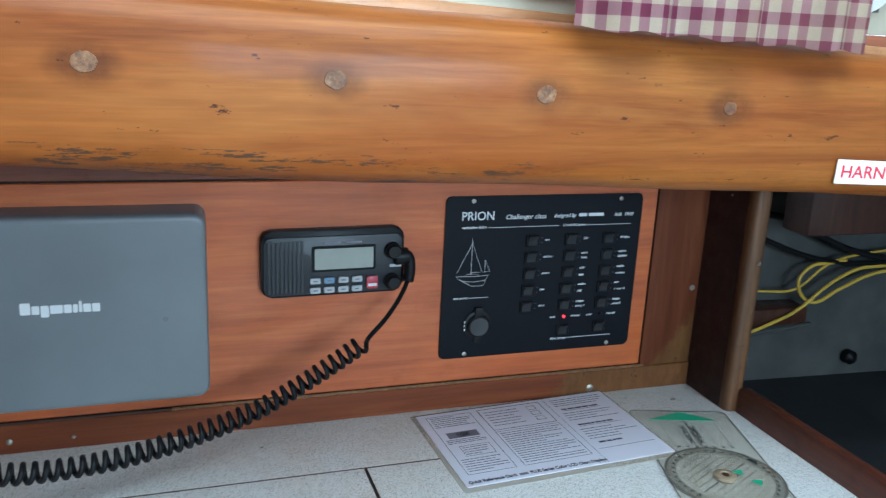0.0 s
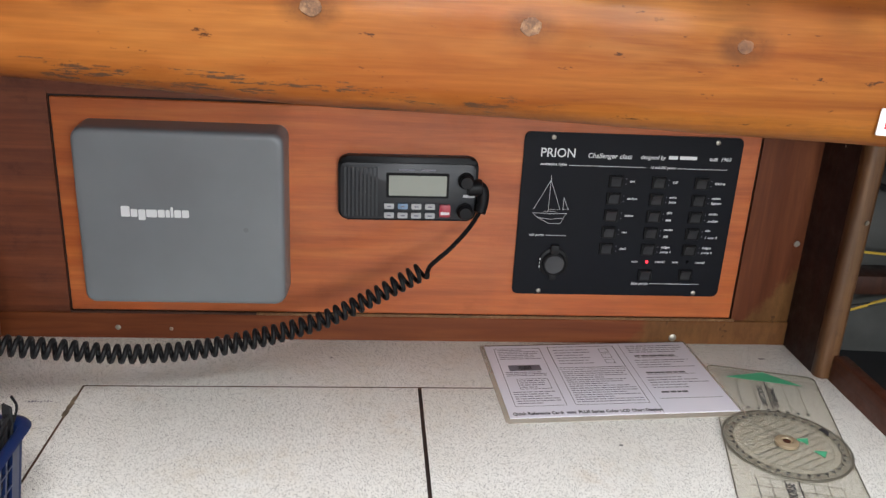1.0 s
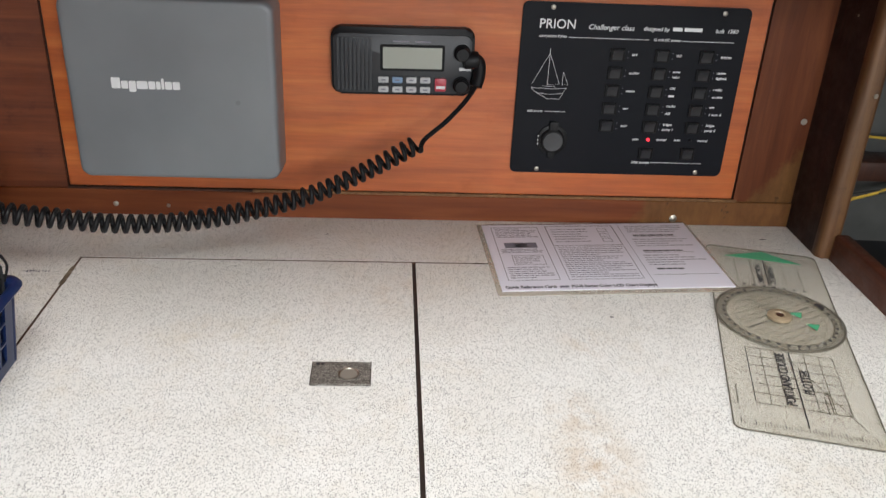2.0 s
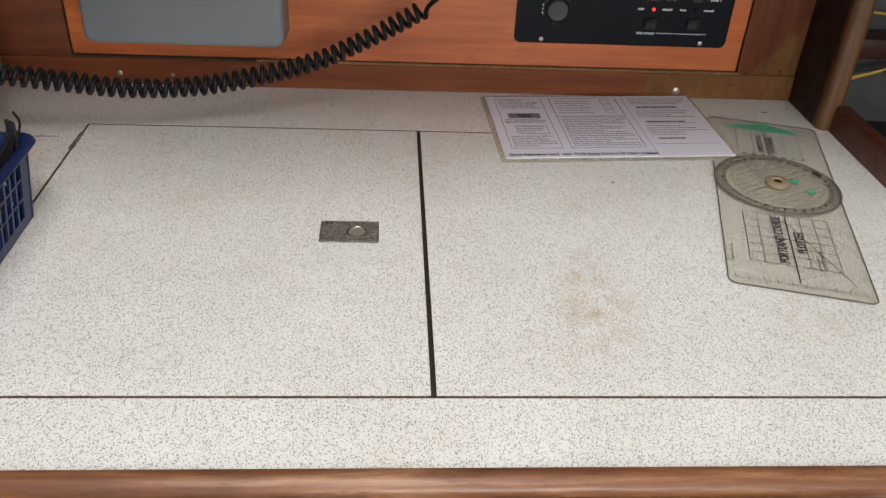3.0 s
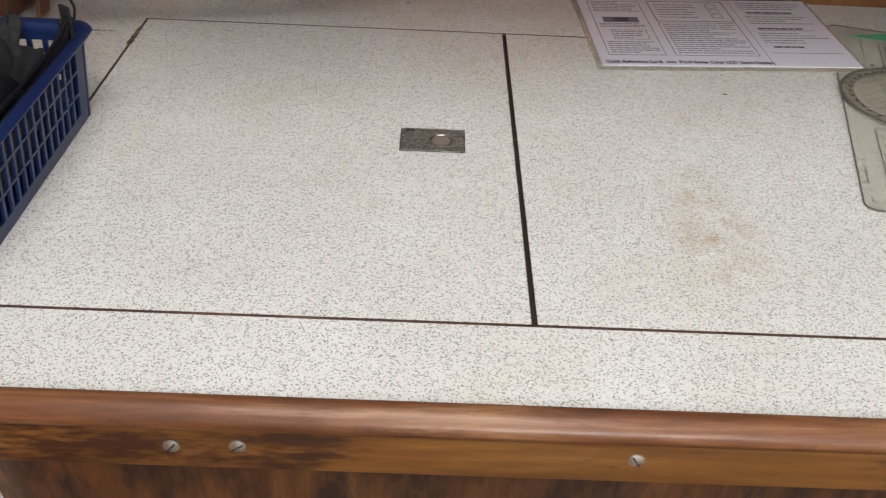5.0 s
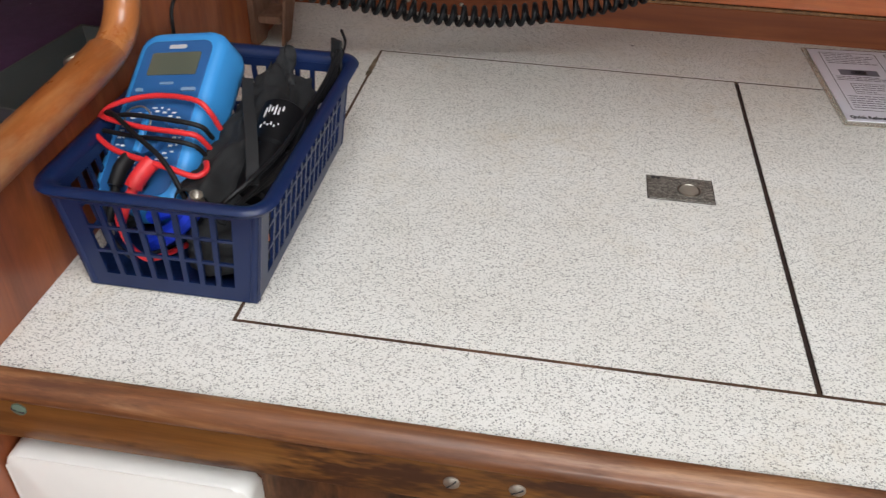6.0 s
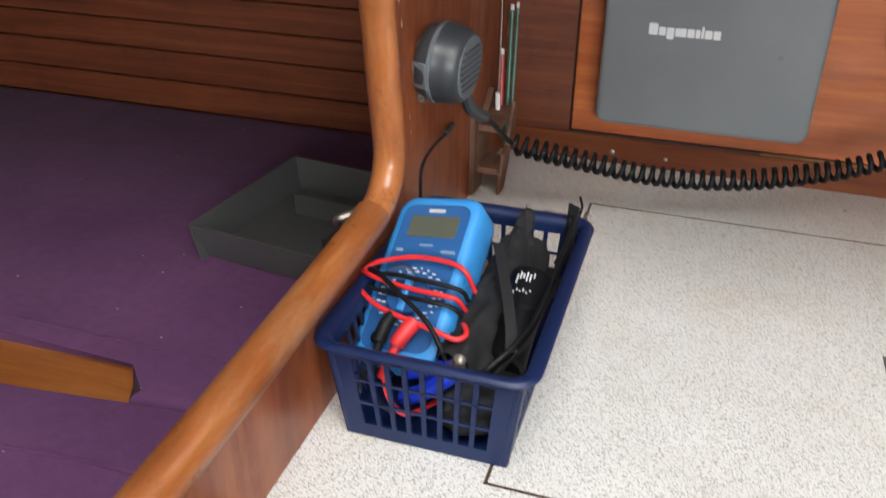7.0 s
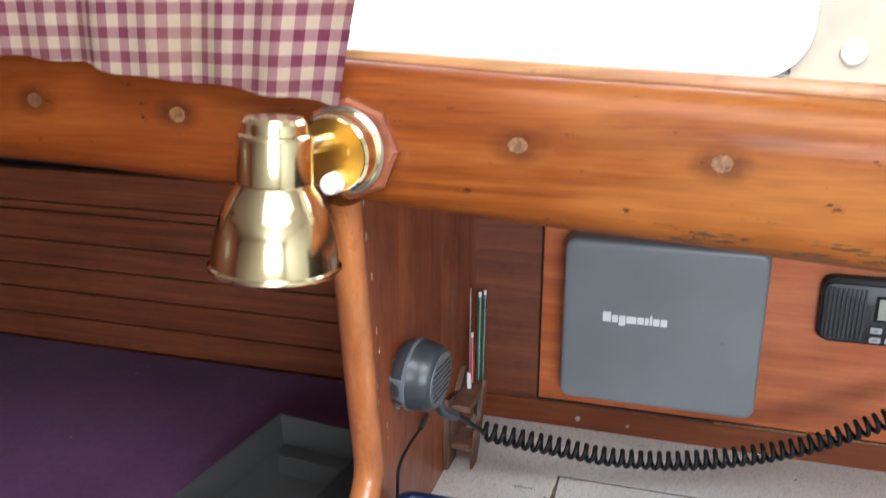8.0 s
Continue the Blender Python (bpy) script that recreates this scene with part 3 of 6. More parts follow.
def curtain(name, x0, x1, z_at, y, folds, seed, lean=0.0):
    """A hanging curtain: z_at gives the hem's height."""
    bm = bmesh.new()
    uv = bm.loops.layers.uv.new("UVMap")
    n, rows = 150, 16
    rnd = random.Random(seed)
    ph = [rnd.uniform(0, 6.28) for _ in range(4)]
    grid, arc = [], 0.0
    last = None
    for i in range(n + 1):
        x = x0 + (x1 - x0) * i / n
        u = i / n
        dy = 0.0062 * math.sin(folds * 6.28 * u + ph[0]) + 0.0035 * math.sin(folds * 2.3 * 6.28 * u + ph[1])
        if last is not None:
            arc += math.hypot(x - last[0], dy - last[1]) * 1.08
        last = (x, dy)
        col = []
        for j in range(rows + 1):
            w = j / rows
            z = z_at(x) + (0.98 - z_at(x)) * w + 0.0012 * math.sin(folds * 12 * u + ph[2]) * (1 - w)
            col.append((bm.verts.new((x + 0.002 * math.sin(9 * w + ph[3]) + 0.11 * w * u ** 6 * lean, y + dy * (1.0 - 0.25 * w) + 0.05 * w * w, z)), (arc, z)))
        grid.append(col)
    for a, b in zip(grid, grid[1:]):
        for j in range(rows):
            q = (a[j], b[j], b[j + 1], a[j + 1])
            f = bm.faces.new([v for v, _ in q])
            for loop, (_, c) in zip(f.loops, q):
                loop[uv].uv = c
    bmesh.ops.solidify(bm, geom=list(bm.faces), thickness=0.0011)
    return single(name, bm, GINGHAM, "maroon and cream gingham curtain hanging over the beam", "curtain", "window curtains")


curtain("curtain", -1.30, -0.503, lambda x: 0.4845 - 0.105 * (x + 0.503) + 0.0012 * math.sin(x * 41), 0.122, 7, 3, 1.0)
curtain("curtain", 0.050, 0.281, lambda x: 0.4845 - 0.034 * (x - 0.05), 0.122, 3, 8)

# ---- partition on the bunk side ----
EDGE = [(0.147, 0.408), (0.150, 0.385), (0.156, 0.33), (0.164, 0.27), (0.172, 0.21), (0.1785, 0.170), (0.1790, 0.150), (0.172, 0.134), (0.157, 0.1215), (0.135, 0.1155),
        (0.08, 0.1115), (0.0, 0.108), (-0.10, 0.105), (-0.25, 0.102), (-0.47, 0.099)]


def partition():
    wall = thing("wall_partition", (-0.523, 0.3, -0.75), "mahogany partition between chart table and bunk with a rounded varnished edge", "partition", kind="structure")
    line = spline([(0, y, z) for y, z in EDGE], 5)
    out = [(v.y + 0.004, v.z - 0.004) for v in line]
    out = [(0.86, -0.75), (0.86, 0.4495), (0.1605, 0.4495), (0.1605, 0.41)] + out + [(-0.47, -0.75)]
    part("panel", prism(out, "x", -0.528, -0.5137), MAHOG_UP, wall)
    rail = [(-0.5118, v.y, v.z) for v in line]
    sh = [(0.0145 * math.cos(a) * (1 if abs(math.cos(a)) < 0.8 else 0.95), 0.0125 * math.sin(a)) for a in [2 * math.pi * i / 16 for i in range(16)]]
    split = 44
    part("edge_moulding", tube(rail[:split + 1], 0, shape=sh), TRIM, wall, "golden varnished round moulding", 60)
    part("rail_moulding", tube([(x - 0.0012, y, z) for x, y, z in rail[split:]], 0, shape=[(a * 1.06, b) for a, b in sh]), wood("orange_rail", (0.16, 0.045, 0.012), (0.26, 0.082, 0.022), (0.36, 0.145, 0.05), (50, 7, 50), 0.34, 0.35, 0.5, (0.40, 0.23, 0.12), 7.0, (0.45, 0.65), (30, 8, 30)), wall, "orange varnished rail", 60)
    for y, z in ((0.185, 0.375), (0.19, 0.30), (0.195, 0.235)):
        part("screw", disc((-0.5142, y, z), (1, 0, 0), 0.0022, 0.0006, 10), SCREW, wall)
    rnd = random.Random(12)
    for i in range(16):
        z = 0.395 - 0.016 * i + rnd.uniform(-0.006, 0.006)
        y = 0.172 + 0.05 * (0.39 - z) / 0.27 + rnd.choice((0.0, 0.004, 0.018)) + rnd.uniform(0, 0.004)
        h, w = rnd.uniform(0.0015, 0.005), rnd.uniform(0.0006, 0.0014)
        out = [(y - w, z - h * 0.6), (y + w * 0.4, z - h), (y + w, z + h * 0.3), (y - w * 0.2, z + h)]
        part("chip", prism(out, "x", -0.5139, -0.5134), PALE_CHIP, wall, "pale chip in the varnish")


partition()

# ---- chart table ----
DX0, DX1, DY0, DYB = -0.5135, 0.5135, -0.068, 0.571


def slab(name, x0, x1, y0, y1, parent, top=0.0, m=LAMINATE, label=""):
    return part(name, box(x0, x1, y0, y1, top - 0.0009, top), m, parent, label)


def chart_table():
    t = thing("chart_table", (0, 0.25, -0.75), "built-in chart table with worn speckled white laminate top", "chart table")
    g = 0.0014
    slab("back_strip", -0.3765 - g, DX1, 0.449 + g, DYB, t)
    slab("filler_strip", 0.36, DX1, 0.449 - g, 0.449 + g, t)
    slab("front_strip", -0.3765 - g, DX1, DY0, -g, t)
    slab("side_strip", DX0, -0.3765 - g, DY0, DYB, t)
    joint = wood("dark_joint_line", (0.03, 0.014, 0.008), (0.06, 0.03, 0.016), (0.14, 0.075, 0.04), (30, 30, 30), 0.8, 0, 0.6)
    for x0, x1, y0, y1 in ((-0.3765 - g, 0.3598, 0.449 - g, 0.449 + g), (-0.3765 - g, DX1, -g, g), (-0.3765 - g, -0.3765 + g, g, 0.449 - g)):
        part("joint_line", box(x0, x1, y0, y1, -0.0016, -0.00025), joint, t, "dark open joint")
    for x, y, l in ((0.4475, 0.5265, 0.008), (0.2068, 0.3300, 0.004), (-0.105, 0.52, 0.003)):
        part("scuff", box(x, x + l, y, y + 0.0022, 0.0001, 0.0003), DARK_INK, t, "small dark scuff")
    rnd = random.Random(8)
    for i in range(9):
        x = -0.4270 + 0.0033 * i
        part("pencil_mark", box(x, x + rnd.uniform(0.0012, 0.0026), 0.4130 + rnd.uniform(-0.001, 0.001), 0.4146 + rnd.uniform(0, 0.0022), 0.0001, 0.0003), GREY_INK, t, "faint pencilled note")
    lid = slab("lid", -0.3765 + g, -0.0005, g, 0.449 - g, t, 0.0, LAMINATE, "speckled laminate hinged lid")
    slab("lid", 0.0038, DX1, g, 0.449 - g, t, -0.0001, LAMINATE, "speckled laminate hinged lid")
    part("lid_edging", box(-0.0005, 0.0008, 0.002, 0.447, -0.0018, -0.0008), GAP, t, "dark worn lid edge")
    part("under_frame", box(DX0, DX1, DY0, DYB, -0.03, -0.0019), wood("dark_joint", (0.008, 0.004, 0.003), (0.018, 0.008, 0.005), (0.045, 0.02, 0.010), (20, 20, 20), 0.8, 0, 0.5), t)
    # chipped joint
    bm = bmesh.new()
    for i in range(14):
        r = random.Random(i)
        bm = box(-0.3782 - r.uniform(0, 0.0016), -0.3750 + r.uniform(-0.001, 0.0012), 0.385 + i * 0.0028, 0.389 + i * 0.0028, -0.002, 0.0006 + r.uniform(0, 0.0004), bm=bm)
    part("chipped_joint", bm, wood("grey_rot", (0.06, 0.045, 0.03), (0.12, 0.09, 0.06), (0.22, 0.18, 0.13), (50, 50, 50), 0.8, 0, 0.5), t, "chipped blackened joint")
    # flush latch let into the lid
    latch = part("latch", box(-0.0965, -0.0425, 0.2065, 0.2425, -0.001, 0.0006, 0.0003, 1), STEEL, lid, "scratched flush steel latch plate")
    part("latch_recess", box(-0.0972, -0.0418, 0.2058, 0.2432, -0.0005, 0.0003), GAP, lid)
    cx, cy = -0.0625, 0.2235
    ring = lathe((cx, cy, 0.0006), (0, 0, 1), [(0.0098, 0), (0.0098, 0.0006), (0.0088, 0.0009), (0.0082, 0.0004), (0.0078, -0.0001)], 28)
    part("latch_ring", ring, SCREW, lid, "worn steel finger ring")
    part("latch_cup", disc((cx, cy, 0.0007), (0, 0, 1), 0.0080, 0.0002, 28), plain("hollow_cup", (0.42, 0.39, 0.33), 0.5, 0.6, vary=0.4), lid, "brass coloured finger cup")
    for dx, dy in ((-0.093, 0.2095), (-0.0875, 0.2395), (-0.0465, 0.2095), (-0.0465, 0.2395), (-0.0915, 0.2395)):
        part("screw", disc((dx, dy, 0.0006), (0, 0, 1), 0.0019, 0.0004, 10), DARK_INK if dx < -0.086 and dy > 0.23 else STEEL, lid)
    # rounded front edging, apron and boards below
    prof = [(-0.068, -0.012), (-0.068, 0.0008), (-0.0695, 0.0022), (-0.0735, 0.0024), (-0.0790, 0.0012), (-0.0835, -0.0022), (-0.0858, -0.0068), (-0.0850, -0.0112), (-0.0815, -0.0135)]
    nose = prism(prof, "x", DX0 + 0.001, 0.60)
    part("front_edging", nose, NOSE, t, "worn rounded mahogany edging", 60)
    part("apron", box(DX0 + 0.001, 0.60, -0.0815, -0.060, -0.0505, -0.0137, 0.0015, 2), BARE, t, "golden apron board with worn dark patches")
    part("front_board", box(DX0 + 0.001, 0.60, -0.066, -0.050, -0.75, -0.0515), FRONT, t, "dark mottled front board")
    for x, z, mt in ((-0.2155, -0.0305, BRIGHT_SCREW), (-0.1765, -0.0285, BRIGHT_SCREW), (0.0585, -0.0285, BRIGHT_SCREW), (-0.4890, -0.0215, VERDIGRIS)):
        part("screw", lathe((x, -0.0813, z), (0, -1, 0), [(0.0052, -0.0004), (0.0050, 0.0010), (0.0031, 0.0020), (0.0009, 0.0023), (0, 0.0023)], 16), mt, t, "domed screw head")
        part("screw_slot", moved(box(-0.0042, 0.0042, -0.0836, -0.0826, -0.0005, 0.0005), Matrix.Translation((x, 0, z)) @ pose(0, 0, 0, 0, 35 + x * 400, 0)), DARK_INK, t)


chart_table()
single("locker_front", prism(round_rect(-0.5125, -0.3430, -0.40, -0.0640, 0.012), "y", -0.0860, -0.066, 0.003), WHITE_PAINT, "white painted locker front with rounded corners below the chart table", "locker door", "locker fronts")
single("locker_front", prism(round_rect(0.301, 0.50, -0.40, -0.019, 0.008), "y", -0.096, -0.0825, 0.003), WHITE_PAINT, "white painted locker front with rounded corners below the chart table", "locker door", "locker fronts")

# ---- back wall of the chart table ----


def back_wall():
    w = thing("wall_back", (0, 0.58, 0), "dark mahogany wall behind the chart table", "wall", kind="structure")
    part("panel", box(-0.5138, 0.5138, 0.5765, 0.595, -0.03, 0.4495), WALL_WOOD, w)
    part("side_board", box(-0.5136, -0.4277, 0.5718, 0.5764, 0.0340, 0.4495), WALL_WOOD, w, "dark mahogany board beside the flap")
    part("head_board", box(-0.4276, 0.4214, 0.5718, 0.5764, 0.3048, 0.4495), WALL_WOOD, w, "dark mahogany board over the flap")
    part("kick_board", box(-0.5136, 0.5136, 0.5690, 0.5763, -0.004, 0.0335, 0.001, 1), worn_gold("rubbed_kick_board", 0.300, 0.022, (4, 70, 70)), w, "stained kick board")
    # deep 0.7 scales this board's red-brown down; the kick board keeps 1.0.
    part("corner_board", box(0.4215, 0.5000, 0.5715, 0.5763, 0.0340, 0.4495), worn_gold("rubbed_board", 0.474, 0.075, (60, 60, 5), 0.7), w, "yellowed stained board")
    for x, z, r in ((0.3445, 0.0090, 0.0052), (-0.371, 0.0145, 0.0035), (-0.306, 0.0135, 0.0025)):
        part("screw", lathe((x, 0.5692, z), (0, -1, 0), [(r, -0.0003), (r, 0.001), (r * 0.6, 0.002), (0, 0.0022)], 14), SCREW, w, "brass screw head")
    part("screw", disc((0.4905, 0.5714, 0.1445), (0, -1, 0), 0.004, 0.001, 14), SCREW, w)
    door = thing("instrument_door", (0, 0.575, 0.036), "reddish mahogany flap carrying the instruments, closed", "cabinet door")
    part("gap", box(-0.4275, 0.4213, 0.5755, 0.5764, 0.0340, 0.3045), GAP, door)
    part("panel", box(-0.4250, 0.4190, 0.5715, 0.5754, 0.0372, 0.3020, 0.0012, 1), DOOR_WOOD, door, "reddish mahogany panel")
    hinge = tube([(-0.20, 0.5703, 0.0352), (0.425, 0.5703, 0.0352)], 0.0019, 8)
    part("piano_hinge", hinge, wood("tarnished_hinge", (0.10, 0.05, 0.02), (0.17, 0.09, 0.04), (0.26, 0.16, 0.07), (200, 60, 60), 0.4, 0, 0.5), door, "tarnished brass piano hinge")
    part("lower_lip", box(-0.427, -0.20, 0.5700, 0.5714, 0.0335, 0.0362), DARK_WOOD, door)


back_wall()


def right_end():
    w = thing("wall_divider", (0.507, 0.53, 0), "dark divider board with a rounded post at its front edge", "partition", kind="structure")
    # Divider board, set far darker than the woods around it.
    part("board", box(0.500, 0.5137, 0.4935, 0.5713, 0.0002, 0.4495), wood("near_black_board", (0.012, 0.0034, 0.0024), (0.024, 0.0065, 0.004), (0.042, 0.011, 0.006), (70, 70, 4), 0.6, 0.0, 0.3), w, "near-black brown board")
    part("post", prism(round_rect(0.4995, 0.5255, 0.4760, 0.4990, 0.009), "z", 0.0003, 0.4495), wood("post_wood", (0.040, 0.016, 0.006), (0.090, 0.040, 0.014), (0.17, 0.085, 0.032), (60, 60, 4), 0.45, 0.15, 0.5), w, "rounded brown post", 60)
    part("screw", disc((0.516, 0.4758, 0.206), (0.2, -1, 0), 0.003, 0.001, 12), SCREW, w)
    part("screw", disc((0.4998, 0.525, 0.285), (-1, 0, 0), 0.0016, 0.0006, 10), SCREW, w)
    single("side_fiddle", box(0.5142, 0.532, DY0, 0.476, -0.03, 0.034, 0.003), wood("fiddle_mahogany", (0.036, 0.009, 0.005), (0.072, 0.019, 0.009), (0.11, 0.034, 0.015), (60, 4, 60), 0.45, 0.15, 0.3), "dark red mahogany fiddle along the chart table edge", "fiddle rail", kind="structure")
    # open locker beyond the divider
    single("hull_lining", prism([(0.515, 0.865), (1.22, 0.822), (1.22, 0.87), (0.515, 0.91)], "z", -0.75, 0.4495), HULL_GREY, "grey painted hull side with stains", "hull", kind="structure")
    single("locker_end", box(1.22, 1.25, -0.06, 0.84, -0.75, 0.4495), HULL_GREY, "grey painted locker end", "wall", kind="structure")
    single("locker_floor", box(0.5325, 1.219, -0.06, 0.863, -0.17, -0.15), HULL_DARK, "near-black locker bottom", "floor", kind="structure")
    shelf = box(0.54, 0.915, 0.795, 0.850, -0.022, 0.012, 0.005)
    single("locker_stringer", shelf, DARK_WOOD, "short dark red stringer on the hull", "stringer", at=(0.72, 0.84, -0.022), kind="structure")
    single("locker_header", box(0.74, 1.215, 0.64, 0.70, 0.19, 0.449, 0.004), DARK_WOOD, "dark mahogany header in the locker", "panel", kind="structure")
    for pts, r, mt, lab in (
        ([(0.62, 0.81, 0.225), (0.7692, 0.80, 0.1938), (0.8557, 0.80, 0.1739), (0.9649, 0.80, 0.1254), (1.0586, 0.80, 0.1008), (1.215, 0.79, 0.08)], 0.006, BLACK_SOFT, "thick black cable in the locker"),
        ([(0.62, 0.82, 0.20), (0.7774, 0.805, 0.1497), (0.8804, 0.80, 0.1126), (0.9724, 0.80, 0.0923), (1.0621, 0.80, 0.0866), (1.215, 0.79, 0.09)], 0.0045, BLACK_SOFT, "thin black cable in the locker"),
        ([(0.62, 0.82, 0.056), (0.7964, 0.80, 0.0472), (0.8817, 0.80, 0.0461), (0.9418, 0.80, 0.0871), (1.0143, 0.80, 0.1057), (1.215, 0.80, 0.12)], 0.0022, YELLOW, "yellow cable looping through the locker"),
        ([(0.9872, 0.80, 0.0958), (0.955, 0.799, 0.0930), (0.910, 0.798, 0.0894), (0.884, 0.797, 0.0651), (0.8969, 0.796, 0.0325), (0.931, 0.795, 0.0199), (0.9832, 0.795, 0.0443), (1.0659, 0.795, 0.0711), (1.215, 0.79, 0.08)], 0.0032, YELLOW, "yellow cable looping through the locker"),
        ([(0.70, 0.784, -0.050), (0.8317, 0.789, -0.0122), (0.8887, 0.79, 0.0114), (0.9432, 0.79, 0.0517), (1.001, 0.79, 0.0793), (1.0627, 0.79, 0.0844), (1.215, 0.785, 0.085)], 0.0032, YELLOW, "yellow cable looping through the locker"),
        ([(0.60, 0.79, -0.065), (0.78, 0.787, -0.031), (0.86, 0.787, -0.024), (0.92, 0.79, -0.020)], 0.0045, HULL_GREY, "grey cable along the dark stringer")):
        single("cable", tube(spline(pts, 8), r, 8), mt, lab, "cable", "locker cables")
    single("fitting", lathe((1.06, 0.825, -0.110), (0, -1, 0), [(0.014, -0.004), (0.014, 0.01), (0.008, 0.016), (0.0, 0.018)], 14), BLACK, "small black fitting in the locker", "fitting")


right_end()

# ---- the bunk ----


def bunk():
    back = thing("wall_bunk_back", (-1.4, 0.86, -0.15), "dark mahogany plank panelling behind the bunk", "panelling", kind="structure")
    joints = (-0.200, -0.133, -0.078, -0.022, 0.030, 0.083, 0.144, 0.163, 0.229)
    for low, high in zip(joints, joints[1:]):
        part("plank", box(-2.3, -0.532, 0.862 - (0.003 if high > 0.2 else 0), 0.885, low, high - 0.0028, 0.002, 1), PLANK, back)
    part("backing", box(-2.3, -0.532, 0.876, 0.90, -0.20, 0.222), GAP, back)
    # Recess over the panelling: its deep shade is put into the near-black colours.
    single("shelf_recess", box(-2.3, -0.532, 0.935, 0.95, 0.20, 0.4495), HULL_DARK, "hull side in the recess over the panelling, coloured dark for its shade", "hull", kind="structure")
    single("recess_shelf", box(-2.3, -0.532, 0.8855, 0.9345, 0.205, 0.222), GAP, "ledge behind the panelling, coloured dark for the recess shade", "shelf", kind="structure")
    single("bunk_base", box(-2.3, -0.534, -0.30, 0.86, -0.75, -0.205), MAHOG, "mahogany bunk base", "bunk", kind="structure")
    board = box(-2.3, -0.70, 0.055, 0.215, -0.204, -0.146, 0.003)
    single("bunk_board", board, BUNK_WOOD, "orange varnished bunk board showing through the gap in the cushions", "board")
    # cushion with a notch that shows the board
    def cushion(name, outline, z0, z1, label, puff):
        bm = prism(outline, "z", z0, z1, 0.012, 3)
        for v in bm.verts:
            v.co.z += puff * (math.sin(v.co.x * 17) * math.sin(v.co.y * 13 + 1))
        return single(name, bm, PURPLE, label, "cushion", "bunk cushions")
    cushion("bunk_cushion", [(-2.28, 0.180), (-1.04, 0.178), (-0.803, 0.183), (-0.787, 0.124), (-0.540, 0.150), (-0.540, 0.858), (-2.28, 0.858)], -0.204, -0.130, "purple fabric bunk cushion with a few specks of lint", 0.0015)
    cushion("bolster_cushion", [(-2.28, -0.28), (-0.540, -0.28), (-0.540, 0.146), (-0.786, 0.120), (-0.905, 0.094), (-2.28, 0.07)], -0.204, -0.134, "purple fabric front cushion of the bunk", 0.002)
    for k, (a, b) in enumerate((((-1.4, 0.196, -0.130), (-0.60, 0.206, -0.130)), ((-1.4, 0.00, -0.1345), (-0.60, 0.045, -0.1345)))):
        pts = [Vector(a).lerp(Vector(b), s / 20) + Vector((0, 0.002 * math.sin(s * 1.3), 0.0008)) for s in range(21)]
        single("piping", tube(pts, 0.0022, 6), PURPLE, "purple seam piping along the cushion", "piping", "cushion piping")


bunk()


def tray():
    t = thing("tray", (-0.75, 0.51, -0.1295), "dark grey plastic tray with dividers lying on the bunk", "tray")
    lie = Matrix.Translation((-0.8745, 0.386, 0)) @ pose(0, 0, 0, 0, 0, -7.2)
    x0, x1, y0, y1, z0, z1 = 0.0, 0.270, 0.0, 0.243, -0.1285, -0.0800
    bm = box(x0 + 0.012, x1 - 0.012, y0 + 0.012, y1 - 0.012, z0, z0 + 0.004, 0.001, 1)
    part("bottom", moved(bm, lie), TRAY_GREY, t)

    def side(a, b, n):
        # a sloping wall between two rim corners
        bm = bmesh.new()
        inw = Vector(n)
        a, b = Vector(a), Vector(b)
        rim_z, low_z = Vector((0, 0, z1)), Vector((0, 0, z0))
        pts = [a + rim_z, b + rim_z, b + inw * 0.012 + low_z, a + inw * 0.012 + low_z]
        f = [bm.verts.new(p) for p in pts]
        g = [bm.verts.new(p + inw * 0.004) for p in pts]
        for q in ((f[0], f[1], f[2], f[3]), (g[3], g[2], g[1], g[0]), (f[0], g[0], g[1], f[1]), (f[1], g[1], g[2], f[2]), (f[2], g[2], g[3], f[3]), (f[3], g[3], g[0], f[0])):
            bm.faces.new(q)
        return bm
    for a, b, n in (((x0, y0, 0), (x1, y0, 0), (0, 1, 0)), ((x0, y1, 0), (x1, y1, 0), (0, -1, 0)), ((x0, y0, 0), (x0, y1, 0), (1, 0, 0)), ((x1, y0, 0), (x1, y1, 0), (-1, 0, 0))):
        part("side_wall", moved(side(a, b, n), lie), TRAY_GREY, t)
    part("divider", moved(box(0.055, 0.160, 0.155, 0.160, z0 + 0.004, z0 + 0.036, 0.001, 1), lie), TRAY_GREY, t)
    part("divider", moved(box(0.160, 0.165, 0.060, 0.229, z0 + 0.004, z0 + 0.036, 0.001, 1), lie), TRAY_GREY, t)


tray()


# ---- instruments on the flap ----
FACE = pose(0, 0, 0, 90, 0, 0)      # x stays, y of a flat drawing goes up, and its z comes out towards the cabin


def facing(x, y, z, roll=0.0):
    return Matrix.Translation((x, y, z)) @ FACE @ pose(0, 0, 0, 0, 0, roll)


